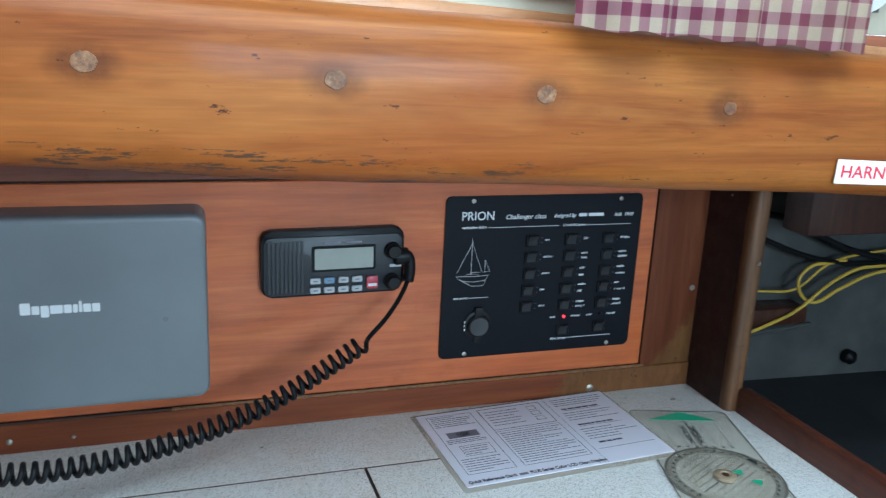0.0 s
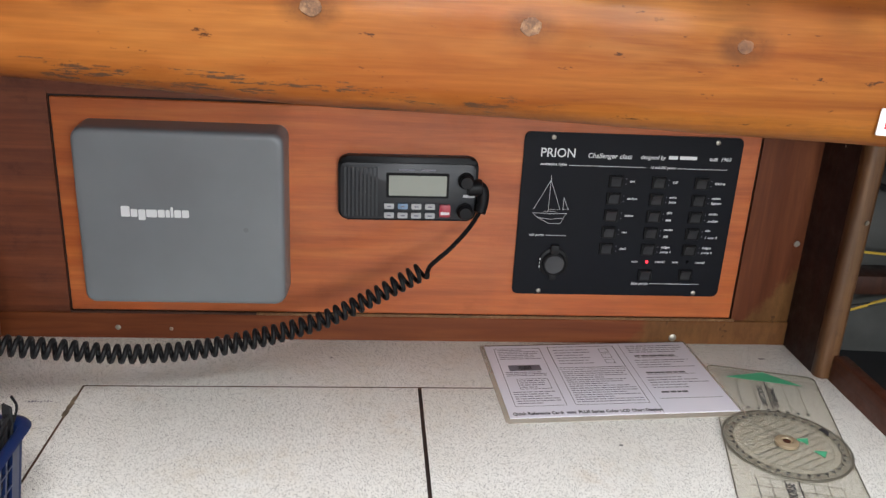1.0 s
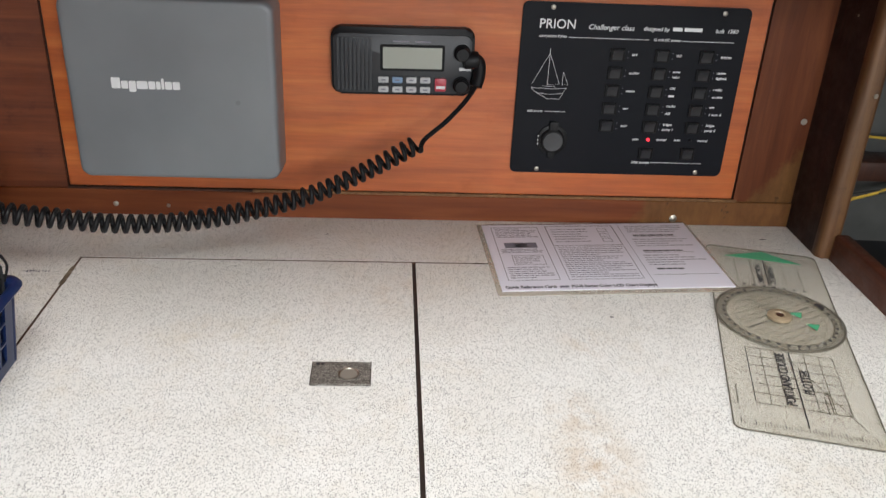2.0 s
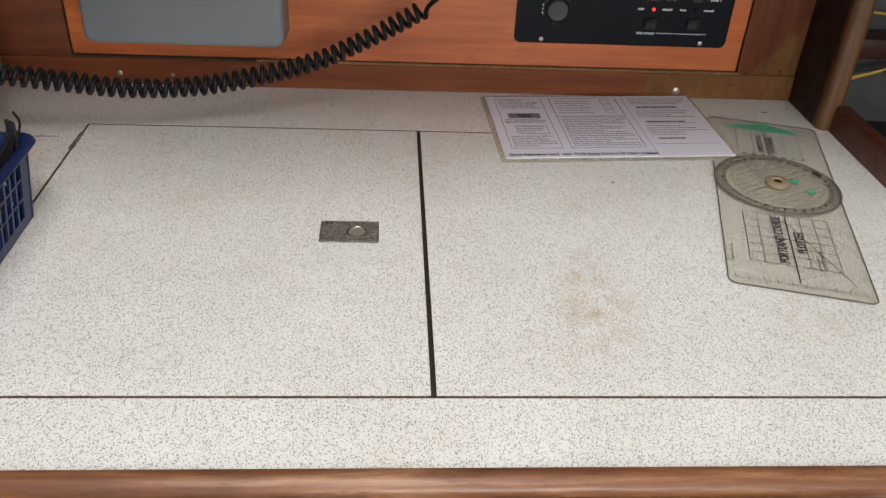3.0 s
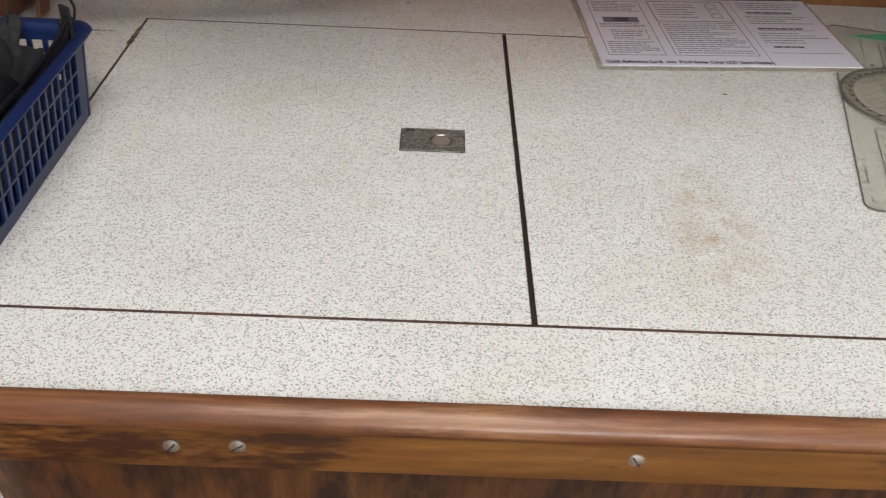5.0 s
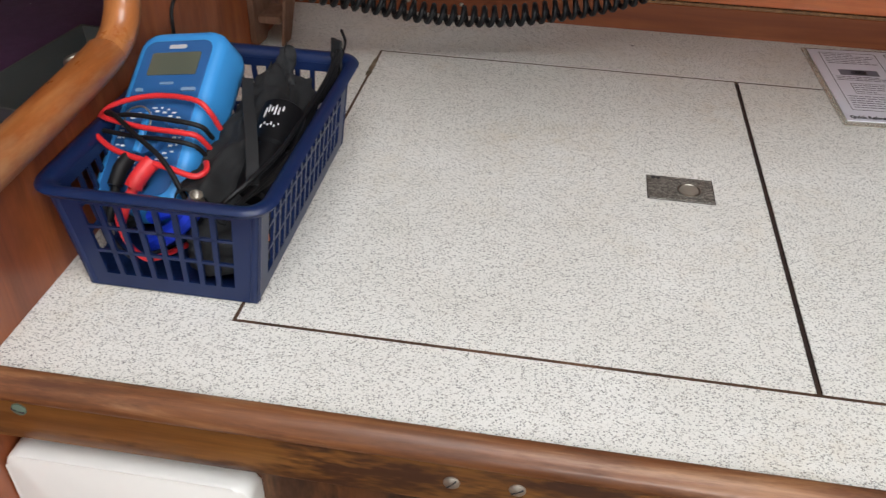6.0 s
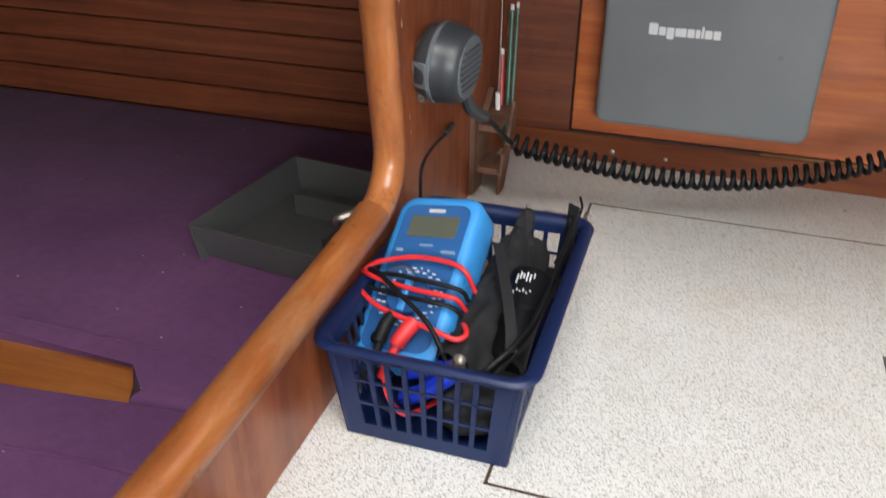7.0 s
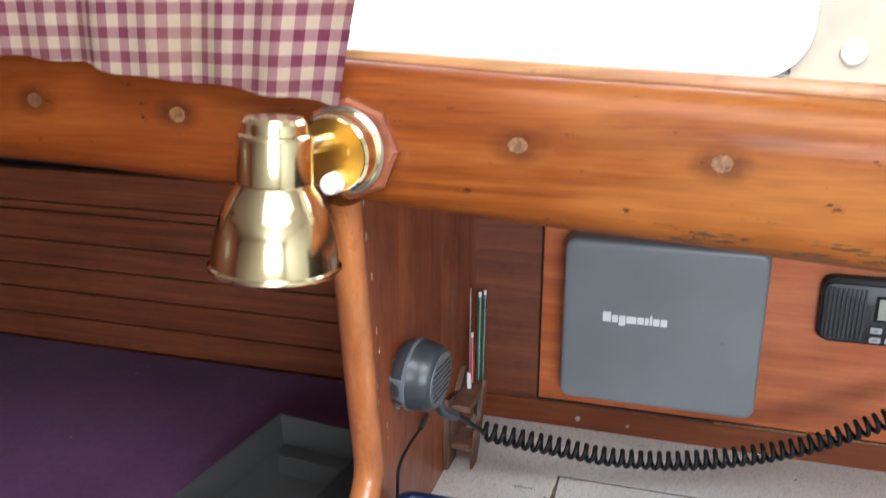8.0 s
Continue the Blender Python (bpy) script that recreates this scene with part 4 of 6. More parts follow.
def display_cover():
    t = thing("display_cover", (-0.274, 0.571, 0.066), "grey plastic sun cover over the chart display", "instrument cover")
    x0, x1, z0, z1 = -0.3940, -0.1570, 0.0650, 0.2780
    bm = bmesh.new()
    rows = []
    for y, k, r in ((0.5712, 0.0, 0.013), (0.545, 0.0008, 0.013), (0.533, 0.0018, 0.013), (0.5285, 0.0032, 0.012), (0.5272, 0.0055, 0.011), (0.5268, 0.009, 0.009)):
        rows.append([bm.verts.new((p[0], y, p[1])) for p in round_rect(x0 + k, x1 - k, z0 + k, z1 - k, r, 7)])
    for a, b in zip(rows, rows[1:]):
        for i in range(len(a)):
            j = (i + 1) % len(a)
            bm.faces.new((a[i], a[j], b[j], b[i]))
    bm.faces.new(rows[0])
    bm.faces.new(rows[-1])
    part("shell", bm, GREY_COVER, t, smooth=60)
    # maker's mark as plain blocks
    x = -0.3425
    for w, h, d in ((0.0108, 0.0125, 0), (0.0084, 0.009, 0), (0.0088, 0.0125, -0.0035), (0.0130, 0.009, 0), (0.0085, 0.009, 0), (0.0058, 0.009, 0), (0.0040, 0.0125, 0), (0.0086, 0.009, 0), (0.0088, 0.009, 0)):
        out = round_rect(x, x + w - 0.0011, 0.1755 + d, 0.1755 + h + min(d, 0), 0.0012, 2)
        part("mark", prism(out, "y", 0.5258, 0.5268), WHITE_INK, t, "pale grey printed mark")
        x += w
    part("dimple", disc((-0.203, 0.5269, 0.162), (0, -1, 0), 0.003, 0.0004, 14), plain("pale_grey_spot", (0.14, 0.15, 0.16), 0.5), t)


display_cover()


def radio():
    cx, cz, y = -0.0148, 0.2078, 0.556
    t = thing("marine_radio", (cx, 0.57, cz - 0.039), "black marine radio with grey display on the mahogany flap", "radio")
    tilt = Matrix.Translation((cx, 0, cz)) @ pose(0, 0, 0, 0, -0.5, 0) @ Matrix.Translation((-cx, 0, -cz))

    def add(name, bm, m, parent=t, label=""):
        return part(name, moved(bm, tilt), m, parent, label)

    def rr(u0, u1, v0, v1, r, a, b, bev=0.0):
        return prism(round_rect(cx + u0, cx + u1, cz + v0, cz + v1, r, 5), "y", a, b, bev)

    body = add("body", rr(-0.0835, 0.0835, -0.0395, 0.0395, 0.011, y + 0.002, 0.5714, 0.003), BLACK)
    add("face", rr(-0.0805, 0.0800, -0.0365, 0.0320, 0.007, y - 0.0005, y + 0.003, 0.001), plain("charcoal_face", (0.016, 0.018, 0.022), 0.45), body, "charcoal face plate")
    for i in range(9):
        u = -0.0765 + i * 0.0047
        add("grille_slat", rr(u, u + 0.0026, -0.0335, 0.0275, 0.001, y - 0.0025, y), plain("grille_grey", (0.022, 0.025, 0.030), 0.4) if i == 0 else bpy.data.materials["grille_grey"], body)
    add("display_bezel", rr(-0.0265, 0.0485, -0.0098, 0.0208, 0.002, y - 0.0016, y), BLACK, body)
    add("display", rr(-0.0234, 0.0455, -0.0070, 0.0178, 0.001, y - 0.0024, y - 0.0014), LCD, body, "grey display, switched off")
    for r in range(2):
        for c in range(4):
            u, v = -0.0227 + c * 0.0164, -0.0205 - r * 0.0114
            key = add("key", rr(u - 0.0060, u + 0.0060, v - 0.0034, v + 0.0034, 0.0012, y - 0.003, y, 0.0005), KEY_BLUE if (r, c) == (0, 1) else KEY_GREY, body)
            add("key_print", rr(u - 0.0026, u + 0.0026, v - 0.0008, v + 0.0008, 0.0002, y - 0.0033, y - 0.0030), GREY_INK, key)
    red = add("distress_key", rr(0.0380, 0.0512, -0.0330, -0.0178, 0.0015, y - 0.0035, y, 0.0006), plain("dark_red_key", (0.38, 0.03, 0.05), 0.4), body, "red guarded key")
    add("key_print", rr(0.0395, 0.0500, -0.0300, -0.0265, 0.0003, y - 0.0040, y - 0.0034), WHITE_INK, red)
    for v in (0.0125, -0.0255):
        add("knob", lathe((cx + 0.0688, y, cz + v), (0, -1, 0), [(0.0100, 0), (0.0096, 0.006), (0.0080, 0.0075), (0.0078, 0.012), (0.0070, 0.0132), (0, 0.0134)], 24), BLACK_SOFT, body, "black knob")
    for u, w in ((-0.012, 0.019), (0.014, 0.018)):
        add("print", rr(u, u + w, 0.0235, 0.0252, 0.0002, y - 0.0010, y - 0.0004), GREY_INK, body)
    add("print", rr(0.0660, 0.0800, -0.0085, -0.0050, 0.0003, y - 0.0010, y - 0.0004), KEY_GREY, body)


radio()


def switch_panel():
    cx, cz, y = 0.2592, 0.1750, 0.5685
    t = thing("switch_panel", (cx, 0.5714, cz - 0.106), "black switch panel with white engraved lettering and a small ketch", "switch panel")
    body = part("plate", prism(round_rect(cx - 0.136, cx + 0.136, cz - 0.1055, cz + 0.1055, 0.007, 5), "y", y, 0.5713, 0.0006, 1), PANEL_BLACK, t)
    for u, v in ((-0.1008, 0.0995), (0.1035, 0.0990), (0.1030, -0.1005), (-0.1020, -0.1005)):
        part("screw", lathe((cx + u, y, cz + v), (0, -1, 0), [(0.0030, 0), (0.0028, 0.0008), (0.0014, 0.0014), (0, 0.0015)], 12), SCREW, t, "steel screw")

    def put(text, u, v, size, width, italic=0.0, bold=0.00008):
        words(text, facing(cx + u, y - 0.0003, cz + v), size, WHITE_INK, t, "lettering", italic, width, bold)

    def bar(u0, u1, v, h=0.0006):
        part("engraved_line", box(cx + u0, cx + u1, y - 0.0004, y, cz + v - h / 2, cz + v + h / 2), WHITE_INK, t)

    put("PRION", -0.1158, 0.0755, 0.0155, 0.042, 0, 0.0001)
    put("Challenger class", -0.0575, 0.0757, 0.0085, 0.0545, 0.25)
    put("designed by", 0.0084, 0.0762, 0.0070, 0.0315, 0.25)
    for u0, u1 in ((0.0440, 0.0555), (0.0580, 0.0795)):
        bar(u0, u1, 0.0788, 0.0042)
    put("built", 0.0955, 0.0762, 0.0065, 0.0105, 0.25)
    put("1960", 0.1095, 0.0762, 0.0065, 0.0125, 0.25)
    put("navigation lights", -0.1148, 0.0650, 0.0045, 0.0330, 0.2)
    bar(-0.0791, 0.0168, 0.0655)
    put("12 volt DC power", 0.0222, 0.0645, 0.0045, 0.0330, 0.2)
    bar(0.0567, 0.1204, 0.0652)
    put("usb ports", -0.1210, -0.0262, 0.0045, 0.0190, 0.2)
    bar(-0.0995, -0.0738, -0.0252)
    put("bilge pumps", 0.0180, -0.0900, 0.0045, 0.0230, 0.2)
    bar(0.0430, 0.1079, -0.0885)
    # ketch drawn in thin lines
    def stroke(*pts):
        part("ketch_line", tube([(cx + u, y - 0.0002, cz + v) for u, v in pts], 0.00028, 4), WHITE_INK, t)
    stroke((-0.0993, 0.0520), (-0.0993, 0.0060))
    stroke((-0.0993, 0.0460), (-0.1180, 0.0085))
    stroke((-0.0993, 0.0460), (-0.0845, 0.0085), (-0.0993, 0.0085))
    stroke((-0.0810, 0.0240), (-0.0812, 0.0075))
    stroke((-0.0810, 0.0240), (-0.0740, 0.0085), (-0.0812, 0.0090))
    stroke((-0.1185, 0.0040), (-0.1150, 0.0000), (-0.1100, -0.0025), (-0.0950, -0.0040), (-0.0800, -0.0025), (-0.0755, 0.0040), (-0.0950, 0.0030), (-0.1185, 0.0040))
    stroke((-0.1060, 0.0035), (-0.1050, 0.0062), (-0.0900, 0.0062), (-0.0890, 0.0035))
    stroke((-0.1120, -0.0020), (-0.1030, -0.0065), (-0.0980, -0.0095), (-0.0830, -0.0095), (-0.0790, -0.0025))
    # socket with a hanging cap
    sx, sz = cx - 0.0864, cz - 0.0617
    sock = part("socket", lathe((sx, y, sz), (0, -1, 0), [(0.0195, 0), (0.0193, 0.002), (0.0165, 0.003), (0.0155, 0.003), (0.0152, 0.005), (0.0135, 0.0065), (0.0, 0.0065)], 28), BLACK_SOFT, t, "black power socket with cap")
    part("cap_tab", prism(round_rect(sx - 0.0055, sx + 0.0055, sz + 0.010, sz + 0.0245, 0.002, 3), "y", y - 0.006, y - 0.0005, 0.001), BLACK_SOFT, sock)
    part("cap_tab", prism(round_rect(sx - 0.005, sx + 0.005, sz - 0.0235, sz - 0.010, 0.004, 4), "y", y - 0.005, y - 0.0005, 0.001), BLACK_SOFT, sock)
    part("cap_dish", lathe((sx, y - 0.0065, sz), (0, -1, 0), [(0.0125, 0), (0.0120, 0.0015), (0.0100, 0.0012), (0.0, 0.0010)], 24), plain("cap_grey", (0.035, 0.036, 0.04), 0.45), sock)
    for k in range(3):
        part("socket_mark", box(sx - 0.0185, sx - 0.0172, y - 0.0026, y - 0.0018, sz - 0.006 + k * 0.005, sz - 0.0035 + k * 0.005), WHITE_INK, sock)

    def rocker(u, v, w=0.0185, h=0.0155):
        s = part("rocker_switch", prism(round_rect(cx + u - w / 2, cx + u + w / 2, cz + v - h / 2, cz + v + h / 2, 0.0012, 2), "y", y - 0.0018, y, 0.0005, 1), BLACK, t, "black rocker switch")
        key = bmesh.new()
        a, b = w / 2 - 0.0032, h / 2 - 0.0016
        pts = [(-a, -b, 0.0018), (a, -b, 0.0018), (a, b, 0.0052), (-a, b, 0.0052), (-a, 0, 0.0022), (a, 0, 0.0022)]
        vs = [key.verts.new((cx + u + p, y - d, cz + v + q)) for p, q, d in pts] + [key.verts.new((cx + u + p, y - 0.001, cz + v + q)) for p, q, d in pts[:4]]
        for f in ((0, 1, 5, 4), (4, 5, 2, 3), (0, 4, 3, 9, 6), (1, 7, 8, 2, 5), (0, 6, 7, 1), (3, 2, 8, 9)):
            key.faces.new([vs[i] for i in f])
        part("rocker", key, plain("rocker_grey", (0.018, 0.019, 0.022), 0.38) if "rocker_grey" not in bpy.data.materials else bpy.data.materials["rocker_grey"], s)
        return s

    names = (("tri", "anchor", "steam", "nav", "deck"), ("VHF", "auto helm", "GPS |", "radio AIS", "bilge pump 1"), ("fridge", "cabin lights", "radio socket", "aux 1 aux 2", "bilge pump 2"))
    for c in range(3):
        for r in range(5):
            u, v = -0.0182 + 0.0543 * c - 0.0005 * r, 0.0470 - 0.0221 * r
            rocker(u, v)
            two = names[c][r].split(" ", 1)
            if len(two) == 1:
                put(two[0], u + 0.0170, v - 0.0010, 0.0042, 0.0028 * max(3, len(two[0])) * 0.8, 0.2, 0.0001)
            else:
                gap = 0.0035 if c == 1 and r in (2, 3) or c == 2 and r in (2, 3) else 0.0020
                for line, dv in zip(two, (gap, -gap - 0.0024)):
                    if line == "|":
                        bar(u + 0.0165, u + 0.0235, v + dv + 0.0012, 0.0024)
                        continue
                    put(line, u + 0.0165, v + dv, 0.0040, 0.0023 * len(line), 0.2, 0.0001)
            for k in (-1, 1):
                part("dot", disc((cx + u + 0.0128, y, cz + v + k * 0.0034), (0, -1, 0), 0.0006, 0.0004, 8), GREY_INK, t)
    rocker(0.0345, -0.0765)
    rocker(0.0880, -0.0755)
    part("indicator", lathe((cx + 0.0350, y, cz - 0.0583), (0, -1, 0), [(0.0020, 0), (0.0019, 0.0015), (0.0012, 0.0025), (0, 0.0028)], 14), LED, t, "glowing red indicator")
    part("indicator", lathe((cx + 0.0885, y, cz - 0.0575), (0, -1, 0), [(0.0020, 0), (0.0019, 0.0015), (0.0012, 0.0025), (0, 0.0028)], 14), BLACK, t, "unlit indicator")
    for text, u, w in (("auto", 0.0149, 0.0080), ("manual", 0.0455, 0.0130), ("auto", 0.0682, 0.0080), ("manual", 0.0985, 0.0130)):
        put(text, u, -0.0593, 0.0042, w, 0.2, 0.0001)


switch_panel()

# ---- microphone, coiled lead, rack ----
COIL = [(-0.452, 0.366, 0.0960), (-0.421, 0.376, 0.087), (-0.371, 0.389, 0.076), (-0.314, 0.404, 0.064), (-0.248, 0.422, 0.060), (-0.178, 0.440, 0.067), (-0.111, 0.458, 0.081), (-0.054, 0.473, 0.104), (-0.010, 0.485, 0.125), (0.004, 0.489, 0.132)]


def microphone():
    c = Vector((-0.489, 0.270, 0.204))
    ax = Vector((0.97, -0.09, -0.06)).normalized()
    t = thing("microphone", (-0.50, 0.27, 0.17), "charcoal hand microphone clipped to the partition with a coiled black lead", "microphone")
    start = c - ax * 0.024
    part("body", lathe(start, ax, [(0, 0), (0.0264, 0.0005), (0.0319, 0.004), (0.0347, 0.012), (0.0350, 0.015), (0.0354, 0.016), (0.0354, 0.020), (0.0347, 0.021), (0.0343, 0.030), (0.0314, 0.039), (0.0288, 0.042), (0.0275, 0.0425)], 36), MIC_GREY, t, smooth=50)
    part("seam_band", lathe(start, ax, [(0.0350, 0.0152), (0.0361, 0.0158), (0.0361, 0.0190), (0.0350, 0.0196)], 36), MIC_PALE, t, "slate grey seam band")
    part("grille", lathe(start, ax, [(0.0277, 0.0420), (0.0273, 0.0432), (0.0, 0.0440)], 36), MIC_PALE, t, "slate grey speaker grille")
    q = ax.to_track_quat("Z", "Y").to_matrix().to_4x4()
    for k in range(7):
        v = (k - 3) * 0.0055
        half = math.sqrt(max(0.0235 ** 2 - v * v, 0))
        part("grille_slot", moved(box(-half, half, v - 0.0008, v + 0.0008, 0.0428, 0.0443), Matrix.Translation(start) @ q), MIC_GREY, t)
    side = Vector((-0.42, -0.80, -0.1)).normalized()
    part("talk_key", moved(box(-0.010, 0.010, -0.012, 0.012, -0.003, 0.0035, 0.0015), Matrix.Translation(c + side * 0.031 - ax * 0.004) @ side.to_track_quat("Z", "Y").to_matrix().to_4x4()), MIC_PALE, t, "slate grey talk key")
    part("hanger", box(-0.5138, -0.5070, 0.252, 0.290, 0.172, 0.226, 0.002), STEEL, t, "steel hanging clip")
    part("lead_boot", tube(spline([c + ax * 0.008 + Vector((0.004, 0.006, -0.026)), (-0.474, 0.285, 0.160), (-0.466, 0.305, 0.145)], 6), 0.006, 10), MIC_GREY, t)
    # straight ends and the coil in between
    part("straight_lead", tube(spline([(-0.470, 0.297, 0.150), (-0.463, 0.318, 0.136), (-0.458, 0.345, 0.113), (-0.453, 0.364, 0.0975)], 8), 0.0026, 8), BLACK_SOFT, t)
    axis = spline(COIL, 24)
    dist = [0.0]
    for a, b in zip(axis, axis[1:]):
        dist.append(dist[-1] + (b - a).length)
    turns, steps = 47, 14
    pts = []
    up = Vector((0, 0, 1))
    for i in range(turns * steps + 1):
        s = dist[-1] * i / (turns * steps)
        j = max(k for k in range(len(dist)) if dist[k] <= s + 1e-9)
        j = min(j, len(axis) - 2)
        p = axis[j].lerp(axis[j + 1], (s - dist[j]) / max(dist[j + 1] - dist[j], 1e-6))
        d = (axis[min(j + 2, len(axis) - 1)] - axis[max(j - 1, 0)]).normalized()
        e1 = d.cross(up).normalized()
        e2 = e1.cross(d)
        a = 2 * math.pi * i / steps
        r = 0.0088 + 0.0004 * math.sin(i * 0.021)
        pts.append(p + (e1 * math.cos(a) + e2 * math.sin(a)) * r)
    part("coiled_lead", tube(pts, 0.0027, 7), BLACK_SOFT, t, "coiled black lead", 80)
    part("straight_lead", tube(spline([pts[-1], (0.012, 0.492, 0.137), (0.035, 0.508, 0.152), (0.058, 0.530, 0.170), (0.0725, 0.548, 0.187), (0.0760, 0.556, 0.200)], 8), 0.0028, 8), BLACK_SOFT, t)
    part("plug_boot", tube(spline([(0.0715, 0.546, 0.184), (0.0752, 0.552, 0.197), (0.0750, 0.557, 0.209), (0.0690, 0.559, 0.2145)], 6), 0.0072, 12), BLACK_SOFT, t, "angled rubber plug boot")
    part("plug_collar", disc((0.0560, 0.5545, 0.2120), (1, 0, 0.1), 0.0098, 0.018, 18, 0.002), BLACK_SOFT, t)


microphone()


def rack():
    t = thing("pen_rack", (-0.50, 0.45, 0.0), "weathered wooden pen rack fixed to the partition", "pen rack")
    part("back_plate", prism([(0.418, 0.004), (0.452, 0.002), (0.500, 0.070), (0.512, 0.100), (0.497, 0.106), (0.470, 0.083), (0.420, 0.098)], "x", -0.5135, -0.5065, 0.001, 1), RACK_WOOD, t)
    part("shelf", box(-0.5062, -0.4820, 0.430, 0.500, 0.078, 0.086, 0.001, 1), RACK_WOOD, t)
    part("shelf", box(-0.5062, -0.4820, 0.428, 0.470, 0.028, 0.036, 0.001, 1), RACK_WOOD, t)
    part("front_plate", prism([(0.424, 0.006), (0.448, 0.004), (0.490, 0.066), (0.500, 0.092), (0.486, 0.096), (0.462, 0.052), (0.440, 0.050)], "x", -0.4818, -0.4780, 0.001, 1), RACK_WOOD, t)
    for a, b, r, m, lab, nm in (((-0.494, 0.512, 0.030), (-0.497, 0.531, 0.188), 0.0024, PENCIL_GREEN, "dark green pencil standing in the rack", "pencil"),
                                ((-0.488, 0.508, 0.032), (-0.4915, 0.535, 0.190), 0.0019, PENCIL_GREEN, "dark green pencil standing in the rack", "pencil"),
                                ((-0.497, 0.495, 0.070), (-0.499, 0.499, 0.146), 0.0027, RED_PLASTIC, "red pen standing in the rack", "pen"),
                                ((-0.499, 0.489, 0.075), (-0.500, 0.494, 0.212), 0.0012, SCREW, "thin metal rod standing in the rack", "rod"),
                                ((-0.496, 0.476, 0.088), (-0.497, 0.477, 0.108), 0.0028, WHITE_PAINT, "white marker cap in the rack", "marker")):
        p = thing(nm, a, lab, nm, "pens in the rack")
        part("barrel", tube([a, b], r, 8), m, p, smooth=20)
        tip = Vector(b)
        if nm in ("pencil", "pen"):
            part("end_cap", tube([tip, tip + (tip - Vector(a)).normalized() * 0.006], r * 0.9, 8), WHITE_INK, p, "white end cap")
            side = Vector((0.0014, -0.0030, 0)) * (r / 0.0035)
            part("stripe", tube([Vector(a) + side, tip + side], r * 0.2, 6), KEY_GREY, p, "pale stripe")


rack()
single("loose_wire", tube(spline([(-0.505, 0.2345, 0.060), (-0.505, 0.2345, 0.094), (-0.505, 0.240, 0.1165), (-0.505, 0.268, 0.1235), (-0.506, 0.318, 0.1200)], 8), 0.0016, 8), BLACK_SOFT, "thin black wire rising beside the basket", "wire", at=(-0.505, 0.2345, 0.06))
single("wire_ferrule", tube([(-0.5060, 0.312, 0.1204), (-0.5095, 0.346, 0.1165)], 0.0032, 10), MIC_GREY, "dark wire end on the partition", "wire end")

# ---- on the desk ----


def card():
    m = Matrix.Translation((0.2265, 0.4690, 0.0016)) @ pose(0, 0, 0, 0, -0.75, 2.6)
    t = thing("reference_card", (0.2265, 0.469, 0.0005), "laminated white reference card with dark print", "card")
    w, h = 0.1385, 0.0920
    part("film", moved(prism(round_rect(-w, w, -h, h, 0.004, 3), "z", 0.0006, 0.0012), m), FILM, t, "clear film margin").visible_shadow = False
    part("sheet", moved(box(-w + 0.006, w - 0.004, -h + 0.009, h - 0.004, 0.0013, 0.0022), m), PAPER, t)
    part("fold", moved(box(0.044, 0.0445, -h + 0.009, h - 0.004, 0.0022, 0.00235), m), GREY_INK, t)
    rnd = random.Random(5)

    def lay(x0, x1, y0, y1, mat=DARK_INK):
        part("print", moved(box(x0, x1, y0, y1, 0.0022, 0.00232), m), mat, t)

    def rules(x0, x1, y0, y1, n, mat=GREY_INK, thick=0.0015):
        for i in range(n):
            y = y1 - (y1 - y0) * (i + 0.5) / n
            end, x = x1 - (x1 - x0) * rnd.choice((0, 0, 0.05, 0.15, 0.4)), x0
            bm = bmesh.new()
            while x < end - 0.002:
                w = min(rnd.uniform(0.003, 0.010), end - x)
                bm = box(x, x + w, y - thick / 2, y + thick / 2, 0.0022, 0.00232, bm=bm)
                x += w + rnd.uniform(0.0008, 0.0016)
            part("print", moved(bm, m), mat, t)

    def frame_box(x0, x1, y0, y1, k=0.0006):
        for a in ((x0, x1, y0, y0 + k), (x0, x1, y1 - k, y1), (x0, x0 + k, y0, y1), (x1 - k, x1, y0, y1)):
            lay(*a, DARK_INK)

    words("Quick Reference Card:", m @ Matrix.Translation((-0.128, -0.0778, 0.0023)), 0.0078, DARK_INK, t, width=0.058, bold=0.00025)
    lay(-0.0665, -0.0560, -0.0778, -0.0735, GREY_INK)
    words("PLUS Series Color LCD Chart Displays", m @ Matrix.Translation((-0.0530, -0.0778, 0.0023)), 0.0078, DARK_INK, t, width=0.098, bold=0.00025)
    # three columns of boxes and small print
    frame_box(-0.122, -0.062, -0.060, 0.080)
    rules(-0.118, -0.066, 0.050, 0.078, 6)
    lay(-0.112, -0.072, 0.022, 0.036, GREY_INK)
    lay(-0.100, -0.084, 0.024, 0.034)
    rules(-0.118, -0.066, 0.008, 0.020, 3)
    frame_box(-0.108, -0.070, -0.022, 0.002)
    rules(-0.106, -0.074, -0.020, 0.000, 4)
    rules(-0.118, -0.066, -0.056, -0.026, 6)
    frame_box(-0.052, 0.036, 0.026, 0.082, 0.0009)
    rules(-0.046, 0.000, 0.034, 0.076, 6)
    for i in range(3):
        frame_box(0.014, 0.026, 0.036 + i * 0.014, 0.046 + i * 0.014)
    frame_box(-0.052, 0.036, -0.060, 0.022)
    rules(-0.048, 0.032, -0.056, 0.019, 15)
    rules(0.052, 0.126, 0.060, 0.082, 4)
    rules(0.056, 0.112, 0.050, 0.055, 1, DARK_INK, 0.0034)
    lay(0.056, 0.112, 0.0480, 0.0486)
    rules(0.052, 0.126, 0.020, 0.044, 4)
    rules(0.056, 0.118, 0.006, 0.012, 1, DARK_INK, 0.0034)
    lay(0.056, 0.118, 0.0044, 0.0050)
    rules(0.052, 0.126, -0.030, 0.000, 5)
